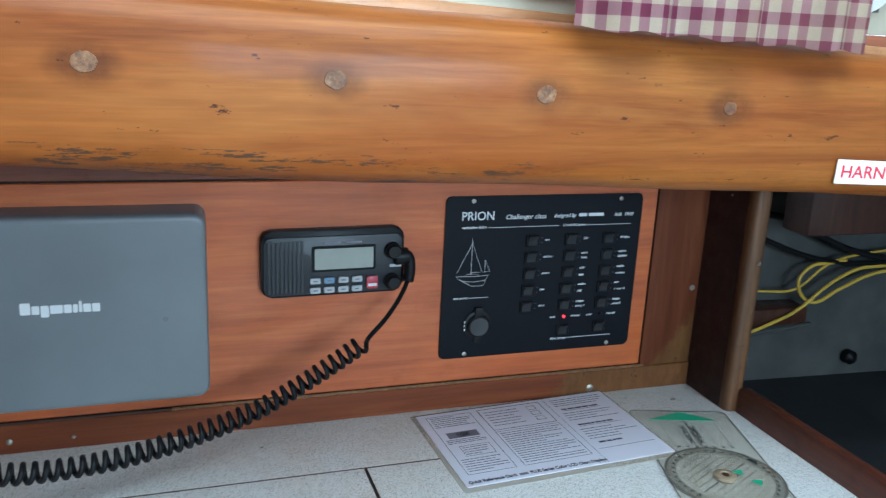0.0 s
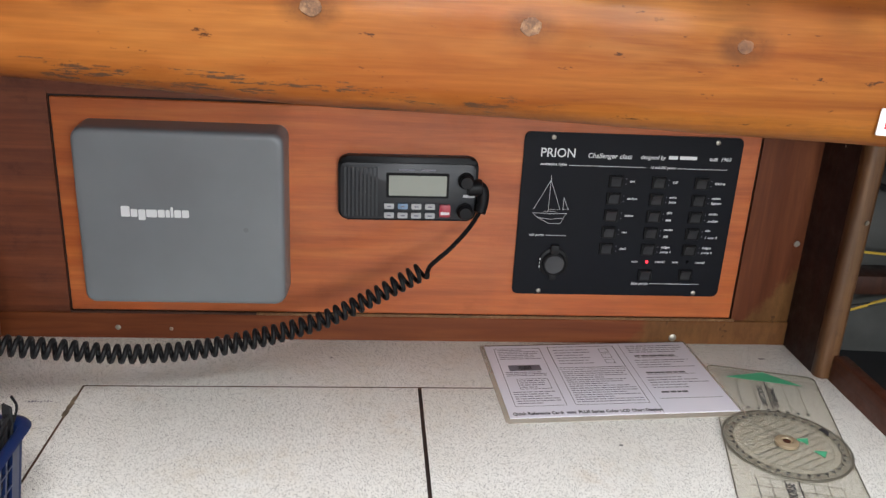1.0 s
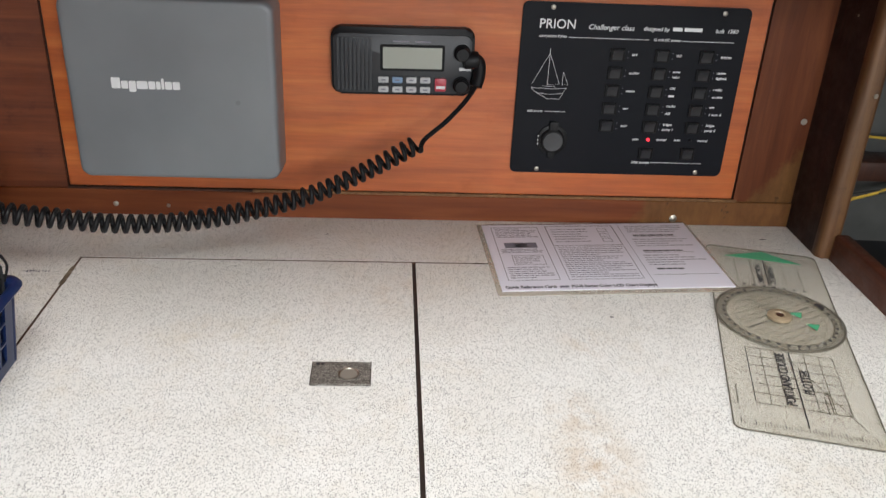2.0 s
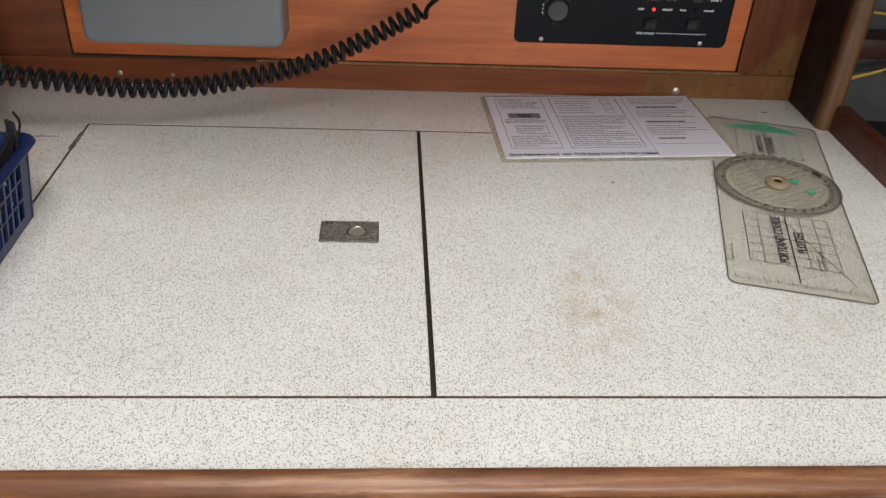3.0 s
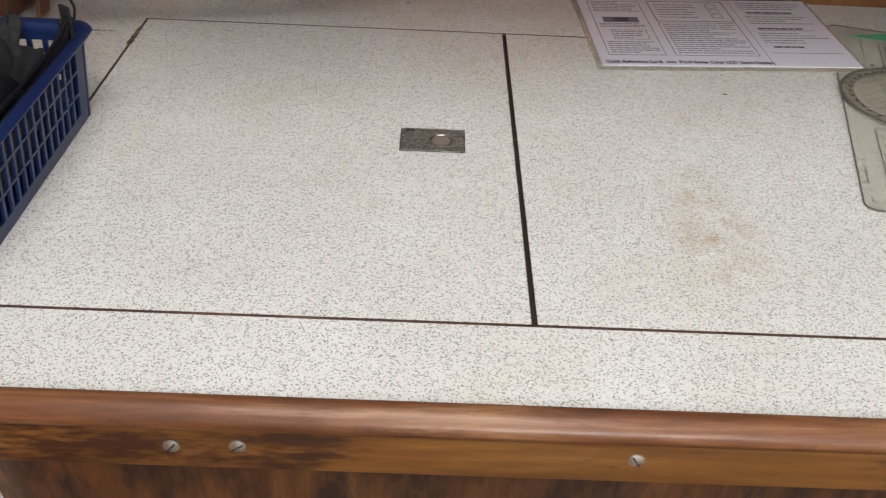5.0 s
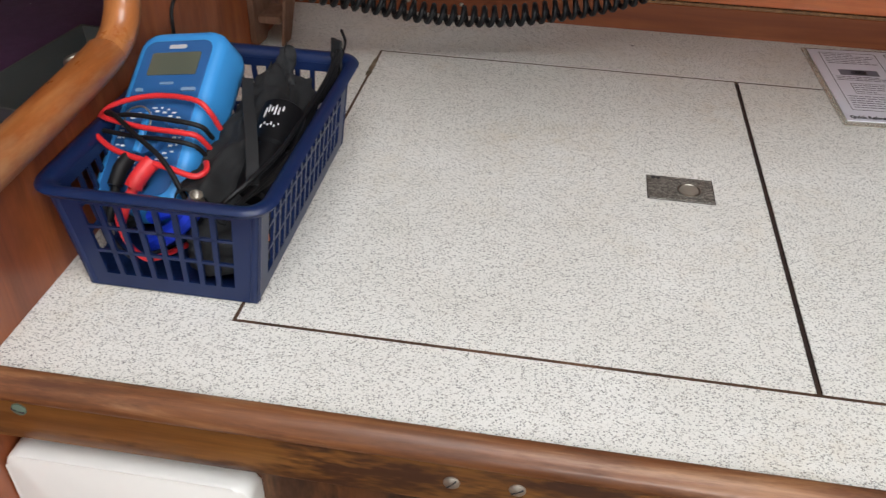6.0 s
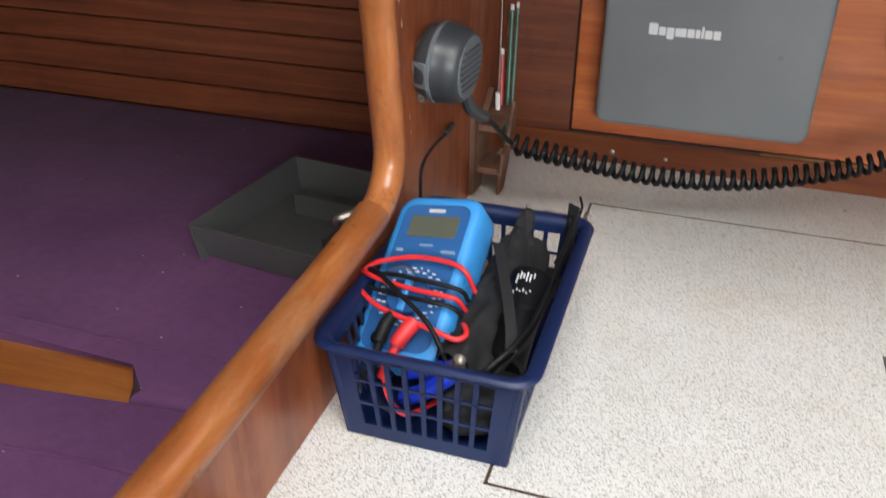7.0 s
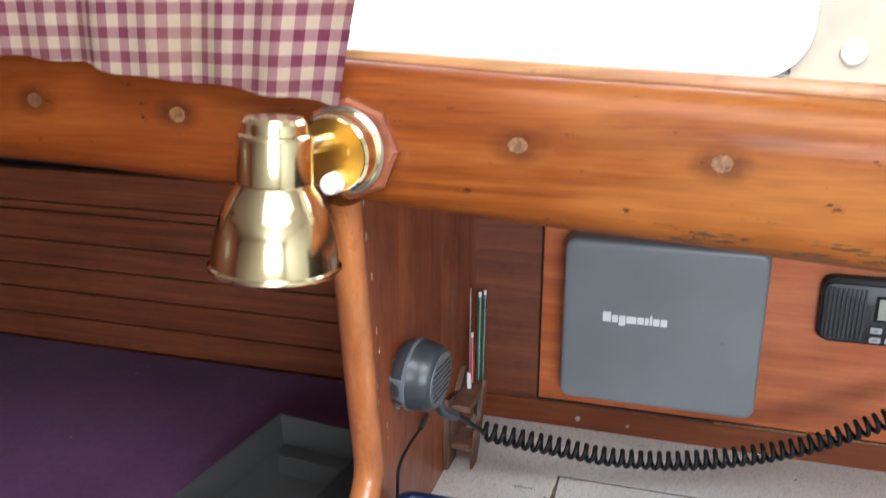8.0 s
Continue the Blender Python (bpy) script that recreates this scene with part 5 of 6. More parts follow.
    rules(0.058, 0.112, -0.040, -0.035, 1, DARK_INK, 0.0034)
    lay(0.050, 0.128, -0.052, -0.0514)


card()


def plotter():
    m = Matrix.Translation((0.3838, 0.3110, 0.0)) @ pose(0, 0, 0, 0, 0, -15.0)
    t = thing("course_plotter", (0.3835, 0.3085, 0.0005), "yellowed clear plastic course plotter with a turning compass disc", "course plotter")
    w, h = 0.0645, 0.187
    part("plate", moved(prism(round_rect(-w, w, -h, h, 0.008, 5), "z", 0.0006, 0.0024, 0.0004, 1), m), ACRYLIC, t, "yellowed clear plate").visible_shadow = False
    hx, hy = 0.0, 0.0175
    edge_line = [(x, y, 0.0016) for x, y in round_rect(-w, w, -h, h, 0.008, 5)]
    part("edge", moved(tube(edge_line + edge_line[:1], 0.0007, 6), m), PLOT_INK, t, "dull scuffed edge")
    # rotating disc
    disc_part = part("disc", moved(disc((hx, hy, 0.0026), (0, 0, 1), 0.0665, 0.0016, 72, 0.0004), m), ACRYLIC, t, "clear compass disc")
    disc_part.visible_shadow = False
    def ring(r0, r1, mat, z=0.0044):
        bm = lathe((hx, hy, z), (0, 0, 1), [(r0, 0), (r1, 0), (r1, 0.0002), (r0, 0.0002), (r0, 0)], 72)
        part("scale_ring", moved(bm, m), mat, disc_part)
    ring(0.0648, 0.0670, PLOT_INK)
    ring(0.0545, 0.0552, PLOT_INK)
    ring(0.0470, 0.0474, PLOT_INK)
    scale_tint = clear("smoked_ring", (0.26, 0.23, 0.17), 0.3, 0.14)
    ring(0.0552, 0.0655, scale_tint, 0.0043)
    for i in range(72):
        a = radians(i * 5)
        l = 0.007 if i % 2 == 0 else 0.004
        bm = box(-0.0004, 0.0004, 0.0650 - l * 0.7, 0.0650, 0.0046, 0.0048)
        part("scale_tick", moved(bm, m @ Matrix.Translation((hx, hy, 0)) @ pose(0, 0, 0, 0, 0, i * 5)), DARK_INK, disc_part)
    for i in range(36):
        bm = box(-0.0017, 0.0017, 0.0560, 0.0588, 0.0046, 0.0048)
        part("scale_figure", moved(bm, m @ Matrix.Translation((hx, hy, 0)) @ pose(0, 0, 0, 0, 0, i * 10 + 1.5)), DARK_INK, disc_part)
    part("figure_block", moved(box(-0.005, 0.005, 0.0565, 0.0625, 0.0046, 0.0049), m @ Matrix.Translation((hx, hy, 0)) @ pose(0, 0, 0, 0, 0, -52)), DARK_INK, disc_part)
    for i in range(-5, 6):
        half = math.sqrt(0.046 ** 2 - (i * 0.0085) ** 2)
        k = 0.0005 if i == 0 else 0.0003
        part("grid_line", moved(box(-half, half, i * 0.0085 - k, i * 0.0085 + k, 0.0044, 0.0046), m @ Matrix.Translation((hx, hy, 0)) @ pose(0, 0, 0, 0, 0, 42)), DARK_INK if i == 0 else PLOT_INK, disc_part)
    part("hub", moved(lathe((hx, hy, 0.0042), (0, 0, 1), [(0.0125, 0), (0.0125, 0.003), (0.0105, 0.0042), (0.0060, 0.0042), (0.0050, 0.0030), (0, 0.0030)], 28), m), HUB, t, "amber hub")
    part("rivet", moved(disc((hx, hy, 0.0072), (0, 0, 1), 0.0040, 0.0006, 16), m), DARK_WOOD, t)
    def tri(name, pts, mat, z=0.0026):
        part(name, moved(prism(pts, "z", z, z + 0.0003), m), mat, t)
    clear_green = clear("clear_green", (0.09, 0.56, 0.30), 0.3, 0.62)
    tri("arrow", [(-0.045, 0.159), (0.045, 0.159), (0.002, 0.1825)], clear_green)
    tri("arrow", [(0.0120, 0.0290), (0.0250, 0.0340), (0.0230, 0.0210)], clear_green, 0.0045)
    tri("arrow", [(0.0260, 0.0100), (0.0400, 0.0120), (0.0350, -0.0010)], clear_green, 0.0045)
    def line(x0, x1, y0, y1, mat=PLOT_INK):
        part("rule", moved(box(x0, x1, y0, y1, 0.0025, 0.0027), m), mat, t)
    for i in range(7):
        x = -0.042 + i * 0.0138
        k = 0.0006 if i == 3 else 0.00035
        line(x - k, x + k, -0.172 if i == 3 else -0.145, -0.050, DARK_INK if i in (0, 3) else PLOT_INK)
    for i in range(7):
        y = -0.145 + i * 0.0158
        line(-0.042, 0.041, y - 0.00035, y + 0.00035)
    for i in range(5):
        line(-0.034 + i * 0.018 - 0.00035, -0.034 + i * 0.018 + 0.00035, 0.092, 0.155)
    line(-0.0005, 0.0005, 0.092, 0.176, DARK_INK)
    line(-0.058, 0.058, 0.1690, 0.1694)
    for i in range(47):
        x = -0.058 + i * 0.0025
        line(x - 0.00028, x + 0.00028, -0.179, -0.179 + (0.007 if i % 5 == 0 else 0.004), DARK_INK if i % 5 == 0 else PLOT_INK)
    for i in range(9):
        for s in (-1, 1):
            line(s * 0.0600 - 0.003, s * 0.0600 + 0.003, -0.150 + i * 0.038 - 0.0002, -0.150 + i * 0.038 + 0.0002)
    diag = moved(box(-0.0003, 0.0003, 0.0, 0.118, 0.0025, 0.0027), m @ Matrix.Translation((0.050, -0.165, 0)) @ pose(0, 0, 0, 0, 0, 27))
    part("rule", diag, PLOT_INK, t)
    diag = moved(box(-0.0003, 0.0003, 0.0, 0.075, 0.0045, 0.0047), m @ Matrix.Translation((-0.010, 0.028, 0)) @ pose(0, 0, 0, 0, 0, 36))
    part("rule", diag, DARK_INK, t)
    turn = pose(0, 0, 0, 0, 0, 90)
    words("PORTLAND COURSE", m @ Matrix.Translation((-0.0060, -0.142, 0.0027)) @ turn, 0.0125, DARK_INK, t, width=0.087, bold=0.0002)
    words("PLOTTER", m @ Matrix.Translation((0.0130, -0.120, 0.0027)) @ turn, 0.0125, DARK_INK, t, width=0.040, bold=0.0002)
    words("DIRECTION", m @ Matrix.Translation((-0.0050, 0.098, 0.0027)) @ turn, 0.0085, DARK_INK, t, width=0.045, bold=0.0001)
    words("OF BEARING", m @ Matrix.Translation((0.0085, 0.098, 0.0027)) @ turn, 0.0085, DARK_INK, t, width=0.045, bold=0.0001)
    for i in range(7):
        line(-0.030 + i * 0.011, -0.0265 + i * 0.011, 0.088, 0.0915, DARK_INK)
    for y0, y1, x in ((-0.150, -0.122, -0.0585), (-0.148, -0.120, 0.0205), (-0.145, -0.110, 0.0245)):
        line(x, x + 0.0009, y0, y1)


plotter()


def basket():
    t = thing("basket", (-0.43, 0.135, 0.0005), "navy blue plastic lattice basket full of tools on the chart table", "basket")
    X0, X1, Y0, Y1, ZT = -0.512, -0.347, 0.009, 0.258, 0.081      # outer rim
    k = 0.019                                                       # taper towards the base
    x0, x1, y0, y1, z0 = X0 + k + 0.006, X1 - k, Y0 + 0.0085, Y1 - 0.015, 0.001

    def rim_ring(inset, z, r):
        return [(p[0], p[1], z) for p in round_rect(X0 + inset, X1 - inset, Y0 + inset, Y1 - inset, r, 6)]
    bm = bmesh.new()
    rows = [rim_ring(0.010, ZT - 0.010, 0.014), rim_ring(0.003, ZT - 0.006, 0.018), rim_ring(0.0, ZT - 0.002, 0.020), rim_ring(0.0015, ZT + 0.0005, 0.019), rim_ring(0.0060, ZT + 0.001, 0.015), rim_ring(0.0105, ZT - 0.001, 0.012), rim_ring(0.0130, ZT - 0.008, 0.011), rim_ring(0.0120, ZT - 0.010, 0.012)]
    vs = [[bm.verts.new(p) for p in r] for r in rows]
    for a, b in zip(vs, vs[1:] + vs[:1]):
        for i in range(len(a)):
            j = (i + 1) % len(a)
            bm.faces.new((a[i], a[j], b[j], b[i]))
    part("rim", bm, NAVY, t, "rolled navy rim", 60)

    def wall(P00, P10, P11, P01, cols, rowcut, inward, edge):
        """A lattice wall between four corners, bottom then top."""
        P00, P10, P11, P01 = (Vector(p) for p in (P00, P10, P11, P01))
        nrm = Vector(inward)

        def at(u, v):
            return (P00.lerp(P10, u)).lerp(P01.lerp(P11, u), v)

        def bar(u0, u1, v0, v1, bm, th=0.0022):
            q = [at(u0, v0), at(u1, v0), at(u1, v1), at(u0, v1)]
            a = [bm.verts.new(p) for p in q]
            b = [bm.verts.new(p + nrm * th) for p in q]
            for f in ((a[0], a[1], a[2], a[3]), (b[3], b[2], b[1], b[0]), (a[0], b[0], b[1], a[1]), (a[1], b[1], b[2], a[2]), (a[2], b[2], b[3], a[3]), (a[3], b[3], b[0], a[0])):
                bm.faces.new(f)
        def piece(name, u0, u1, v0, v1, parent, th=0.0022):
            bm = bmesh.new()
            bar(u0, u1, v0, v1, bm, th)
            return part(name, bm, NAVY, parent)
        side = piece("side_wall", 0, 1, 0, 0.15, t)
        piece("corner_panel", 0, edge, 0.15, 0.90, side)
        piece("corner_panel", 1 - edge, 1, 0.15, 0.90, side)
        piece("upper_band", 0, 1, 0.90, 1, side)
        half = 0.0017 / (P10 - P00).length
        for i in range(1, cols):
            u = edge + (1 - 2 * edge) * i / cols
            piece("slat", u - half, u + half, 0.15, 0.90, side)
        for v in rowcut:
            piece("slat", edge, 1 - edge, v - 0.014, v + 0.014, side, 0.0018)
    zt = ZT - 0.006
    i = 0.0105
    wall((x0, y0, z0), (x1, y0, z0), (X1 - i, Y0 + i, zt), (X0 + i, Y0 + i, zt), 8, (0.40, 0.66), (0, 1, 0), 0.13)
    wall((x0, y1, z0), (x1, y1, z0), (X1 - i, Y1 - i, zt), (X0 + i, Y1 - i, zt), 8, (0.40, 0.62), (0, -1, 0), 0.13)
    wall((x0, y0, z0), (x0, y1, z0), (X0 + i, Y1 - i, zt), (X0 + i, Y0 + i, zt), 15, (0.40, 0.66), (1, 0, 0), 0.09)
    wall((x1, y0, z0), (x1, y1, z0), (X1 - i, Y1 - i, zt), (X1 - i, Y0 + i, zt), 15, (0.40, 0.66), (-1, 0, 0), 0.09)
    for sx, xa, xb in ((1, x0, X0 + i), (-1, x1, X1 - i)):
        for sy, ya, yb in ((1, y0, Y0 + i), (-1, y1, Y1 - i)):
            part("corner_post", tube([(xa + sx * 0.0030, ya + sy * 0.0030, z0 + 0.0012), (xb + sx * 0.0030, yb + sy * 0.0030, zt)], 0.0040, 10), NAVY, t)
    part("bottom", box(x0, x1, y0, y1, z0, z0 + 0.0025, 0.0005, 1), NAVY, t)


basket()


def multimeter():
    S = Vector((-0.4635, 0.139, 0.1045))
    right = Vector((0.0457, -0.0064, 0.0087)).normalized()
    up = Vector((-0.10, 0.84, 0.50))
    up = (up - right * up.dot(right)).normalized()
    out = right.cross(up)
    m = Matrix((right, up, out)).transposed().to_4x4()
    m.translation = S
    t = thing("multimeter", S - Vector((0, 0.02, 0.07)), "bright blue multimeter wrapped in red and black test leads", "multimeter")

    def add(name, bm, mat, parent=t, label="", smooth=40):
        return part(name, moved(bm, m), mat, parent, label, smooth)

    shell = bmesh.new()
    rows = []
    for z, k, r in ((-0.036, 0.005, 0.012), (-0.034, 0.002, 0.014), (-0.028, 0.0, 0.015), (-0.006, 0.0, 0.015), (-0.001, 0.002, 0.014), (0.0005, 0.006, 0.012)):
        pts = []
        for x, y in round_rect(-0.038 + k, 0.038 - k, -0.107 + k, 0.040 - k, r, 5):
            waist = 1 - 0.09 * math.exp(-((y + 0.035) / 0.03) ** 2)
            pts.append(shell.verts.new((x * waist, y, z)))
        rows.append(pts)
    for a, b in zip(rows, rows[1:]):
        for i in range(len(a)):
            j = (i + 1) % len(a)
            shell.faces.new((a[i], a[j], b[j], b[i]))
    shell.faces.new(rows[0])
    shell.faces.new(rows[-1])
    holster = add("holster", shell, SKY_BLUE, t, "bright blue rubber holster", 60)
    face = add("face", prism(round_rect(-0.0300, 0.0300, -0.098, 0.030, 0.009, 4), "z", 0.0004, 0.0016, 0.0005, 1), DEEP_BLUE, t, "deep blue face plate")
    add("display", prism(round_rect(-0.0205, 0.0225, -0.0005, 0.0190, 0.0015, 3), "z", 0.0016, 0.0022), LCD_GREEN, face, "grey-green display")
    add("brand_mark", prism(round_rect(-0.0075, 0.0075, 0.0225, 0.0258, 0.001, 2), "z", 0.0016, 0.0021), KEY_GREY, face)
    add("brand_mark", prism(round_rect(-0.0060, 0.0060, -0.0088, -0.0066, 0.0008, 2), "z", 0.0016, 0.0021), KEY_BLUE, face)
    for u in (-0.022, 0.018, 0.024):
        add("key", prism(round_rect(u - 0.003, u + 0.003, -0.0150, -0.0120, 0.001, 2), "z", 0.0016, 0.0030), KEY_BLUE, face)
    add("dial", disc((0, -0.053, 0.0016), (0, 0, 1), 0.0170, 0.006, 26, 0.001), DEEP_BLUE, face, "round selector dial")
    add("dial_grip", box(-0.0028, 0.0028, -0.069, -0.037, 0.0070, 0.0110, 0.001, 1), SKY_BLUE, face)
    for i in range(20):
        a = radians(i * 18)
        add("dial_mark", moved(box(-0.0016, 0.0016, -0.0007, 0.0007, 0.0016, 0.0020), Matrix.Translation((0.0215 * math.cos(a), -0.053 + 0.0215 * math.sin(a), 0))), WHITE_INK, face)
    add("jack", disc((-0.014, -0.090, 0.0016), (0, 0, 1), 0.0055, 0.004, 16, 0.001), BLACK, face)
    add("jack", disc((0.006, -0.090, 0.0016), (0, 0, 1), 0.0055, 0.004, 16, 0.001), BLACK, face)

    def lead(name, pts, r, mat, label, n=10):
        add(name, tube(spline([(x, y - 0.006, z) for x, y, z in pts], 8), r, n), mat, t, label, 60)
    # small marks round the dial and over the keys
    rnd = random.Random(3)
    for i in range(26):
        a = radians(i * 360 / 26)
        w = rnd.uniform(0.0008, 0.0022)
        add("dial_mark", moved(box(-w, w, -0.0006, 0.0006, 0.0016, 0.0019), Matrix.Translation((0.0262 * math.cos(a), -0.053 + 0.0245 * math.sin(a), 0))), WHITE_INK, face)
    # plugs bend down over the end of the meter
    lead("plug", [(0.017, -0.071, 0.010), (0.014, -0.077, 0.011), (0.010, -0.086, 0.011), (0.008, -0.091, 0.010)], 0.0062, RED_PLASTIC, "red test plug", 12)
    lead("plug", [(0.009, -0.089, 0.010), (0.004, -0.102, 0.007), (-0.001, -0.114, 0.001)], 0.0036, RED_PLASTIC, "ribbed red sleeve")
    lead("plug", [(-0.003, -0.068, 0.011), (-0.005, -0.078, 0.013), (-0.007, -0.090, 0.011)], 0.0052, BLACK_SOFT, "black test plug", 12)
    lead("plug", [(-0.007, -0.088, 0.010), (-0.009, -0.101, 0.006), (-0.012, -0.113, 0.001)], 0.0034, BLACK_SOFT, "ribbed black sleeve")
    for name, r, mat, shift in (("red_lead", 0.0021, RED_PLASTIC, 0.0), ("black_lead", 0.0018, BLACK_SOFT, -0.010)):
        part(name, tube(spline([(-0.455 + shift, 0.028, 0.070), (-0.458 + shift, 0.0235, 0.058), (-0.457 + shift, 0.0235, 0.040), (-0.450 + shift, 0.0245, 0.026), (-0.440 + shift, 0.028, 0.022), (-0.425, 0.060, 0.016)], 8), r, 8), mat, t, "test lead hanging behind the lattice", 60)
    # the leads wound round the meter
    lead("red_lead", [(0.030, -0.030, -0.034), (-0.030, -0.038, -0.036), (-0.047, -0.037, -0.012), (-0.047, -0.034, 0.004), (-0.036, -0.025, 0.009), (-0.012, -0.018, 0.009), (0.010, -0.0165, 0.008), (0.034, -0.020, 0.007), (0.043, -0.025, 0.002), (0.044, -0.030, -0.016)], 0.0020, RED_PLASTIC, "red test lead")
    lead("red_lead", [(-0.046, -0.030, 0.000), (-0.043, -0.032, 0.008), (-0.030, -0.038, 0.012), (0.003, -0.045, 0.012), (0.033, -0.047, 0.008), (0.042, -0.047, 0.002), (0.042, -0.048, -0.020)], 0.0020, RED_PLASTIC, "red test lead")
    lead("red_lead", [(-0.047, -0.032, -0.004), (-0.049, -0.038, 0.006), (-0.039, -0.049, 0.012), (-0.0165, -0.063, 0.014), (0.011, -0.071, 0.013), (0.034, -0.076, 0.010), (0.050, -0.079, 0.005), (0.0555, -0.073, 0.001), (0.050, -0.064, -0.004), (0.041, -0.060, -0.014)], 0.0021, RED_PLASTIC, "red test lead")
    lead("black_lead", [(-0.046, -0.027, 0.004), (-0.026, -0.035, 0.014), (-0.0006, -0.052, 0.017), (0.028, -0.071, 0.015), (0.044, -0.090, 0.006), (0.050, -0.106, -0.010)], 0.0019, BLACK_SOFT, "black test lead")
    lead("black_lead", [(-0.044, -0.034, 0.004), (-0.015, -0.036, 0.015), (0.012, -0.038, 0.013), (0.041, -0.039, 0.004), (0.043, -0.040, -0.012)], 0.0018, BLACK_SOFT, "black test lead")
    lead("black_lead", [(-0.034, -0.046, 0.010), (-0.004, -0.051, 0.010), (0.018, -0.053, 0.010), (0.040, -0.054, 0.003), (0.043, -0.055, -0.012)], 0.0017, BLACK_SOFT, "black test lead")
    lead("silver_loop", [(-0.024, -0.040, 0.004), (-0.018, -0.030, 0.010), (-0.006, -0.027, 0.011), (0.003, -0.034, 0.010), (0.002, -0.046, 0.006)], 0.0007, SCREW, "thin bare wire loop")


multimeter()


def lump(c, size, turn, seed, rough=0.12, sub=4):
    """A soft crumpled form."""
    bm = bmesh.new()
    bmesh.ops.create_icosphere(bm, subdivisions=sub, radius=1)
    for v in bm.verts:
        p = v.co.copy()
        q = Vector([math.copysign(abs(a) ** 0.6, a) for a in p])
        f = 1 + rough * noise.noise(p * 1.7 + Vector((seed, 0, 0))) + rough * 0.5 * noise.noise(p * 4.5 + Vector((0, seed, 0)))
        v.co = Vector((q.x * size[0], q.y * size[1], q.z * size[2])) * f
    return moved(bm, Matrix.Translation(c) @ pose(0, 0, 0, *turn))


def basket_contents():
    pouch = thing("tool_pouch", (-0.385, 0.15, 0.02), "slumped black nylon pouch with white print and zip", "pouch")
    part("body", lump((-0.396, 0.150, 0.040), (0.020, 0.080, 0.024), (8, 6, 4), 1.2, 0.22), CLOTH_BLACK, pouch, smooth=180)

    part("body", lump((-0.398, 0.062, 0.026), (0.028, 0.030, 0.020), (4, -5, 12), 3.7, 0.25), CLOTH_BLACK, pouch, smooth=180)

    def cloth(x0, x1, y0, y1, nx, ny, height, thick=0.0022):
        """A crumpled double sheet over the given stretch of the basket."""
        bm = bmesh.new()
        top, low = [], []
        for j in range(ny + 1):
            for i in range(nx + 1):
                u, v = i / nx, j / ny
                wob = 0.004 * noise.noise(Vector((u * 3, v * 7, 2.0)))
                x, y = x0(v) + (x1(v) - x0(v)) * u + wob, y0 + (y1 - y0) * v
                z = height(u, v)
                z += 0.010 * abs(noise.noise(Vector((u * 2.2 + 3, v * 5.0, 0)))) + 0.005 * noise.noise(Vector((u * 6, v * 11, 5))) + 0.0018 * noise.noise(Vector((u * 15, v * 30, 9)))
                top.append(bm.verts.new((x, y, z)))
                low.append(bm.verts.new((x, y, z - thick)))
        k = nx + 1
        for j in range(ny):
            for i in range(nx):
                a = j * k + i
                bm.faces.new((top[a], top[a + 1], top[a + k + 1], top[a + k]))
                bm.faces.new((low[a + k], low[a + k + 1], low[a + 1], low[a]))
        rim = list(range(k)) + [j * k + nx for j in range(1, ny + 1)] + [ny * k + i for i in range(nx - 1, -1, -1)] + [j * k for j in range(ny - 1, 0, -1)]
        for a, b in zip(rim, rim[1:] + rim[:1]):
            bm.faces.new((top[b], top[a], low[a], low[b]))
        return bm
    # a flap that stands up to a point at the back and slumps forward along the meter
    part("flap", cloth(lambda v: -0.428 + 0.012 * v, lambda v: -0.394 - 0.004 * v + 0.018 * math.sin(v * 3.1), 0.045, 0.205, 14, 40,
                       lambda u, v: 0.060 + 0.022 * v + 0.014 * math.sin(u * 3.14) - 0.016 * u), CLOTH_BLACK, pouch, smooth=180)
    peak = cloth(lambda v: -0.420 + 0.010 * v, lambda v: -0.390 - 0.010 * v, 0.190, 0.236, 12, 16, lambda u, v: 0.056 + 0.034 * v + 0.004 * math.sin(u * 6))
    part("flap", peak, CLOTH_BLACK, pouch, smooth=180)
    part("flap", cloth(lambda v: -0.394, lambda v: -0.370, 0.165, 0.232, 10, 18, lambda u, v: 0.038 - 0.012 * v + 0.008 * math.sin(u * 3)), CLOTH_BLACK, pouch, smooth=180)
    part("strap", tube(spline([(-0.412, 0.158, 0.098), (-0.402, 0.130, 0.096), (-0.390, 0.100, 0.089), (-0.380, 0.072, 0.080), (-0.376, 0.058, 0.070)], 8), 0, shape=[(-0.0042, -0.0009), (0.0042, -0.0009), (0.0042, 0.0009), (-0.0042, 0.0009)]), CLOTH_BLACK, pouch)
    part("strap", tube(spline([(-0.3665, 0.2440, 0.098), (-0.3670, 0.2425, 0.080), (-0.3680, 0.236, 0.060), (-0.372, 0.222, 0.050)], 8), 0, shape=[(-0.0060, -0.0012), (0.0060, -0.0012), (0.0060, 0.0012), (-0.0060, 0.0012)]), CLOTH_BLACK, pouch)
    torch = thing("torch", (-0.374, 0.13, 0.04), "black torch with white printed bars in the basket", "torch")
    q = Vector((-0.02, -0.90, -0.36)).normalized()
    a = Vector((-0.3815, 0.150, 0.0795))
    part("barrel", lathe(a, q, [(0, -0.001), (0.012, 0), (0.0165, 0.004), (0.0165, 0.040), (0.0140, 0.042), (0.0140, 0.046), (0.0155, 0.047), (0.0155, 0.085), (0.013, 0.088), (0.0, 0.088)], 28), BLACK, torch)
    tq = q.to_track_quat("Z", "Y").to_matrix().to_4x4()
    best = max(range(0, 360, 5), key=lambda d: (tq @ pose(0, 0, 0, 0, 0, d)).col[0].xyz.dot(Vector((-0.1, -0.35, 0.9))))
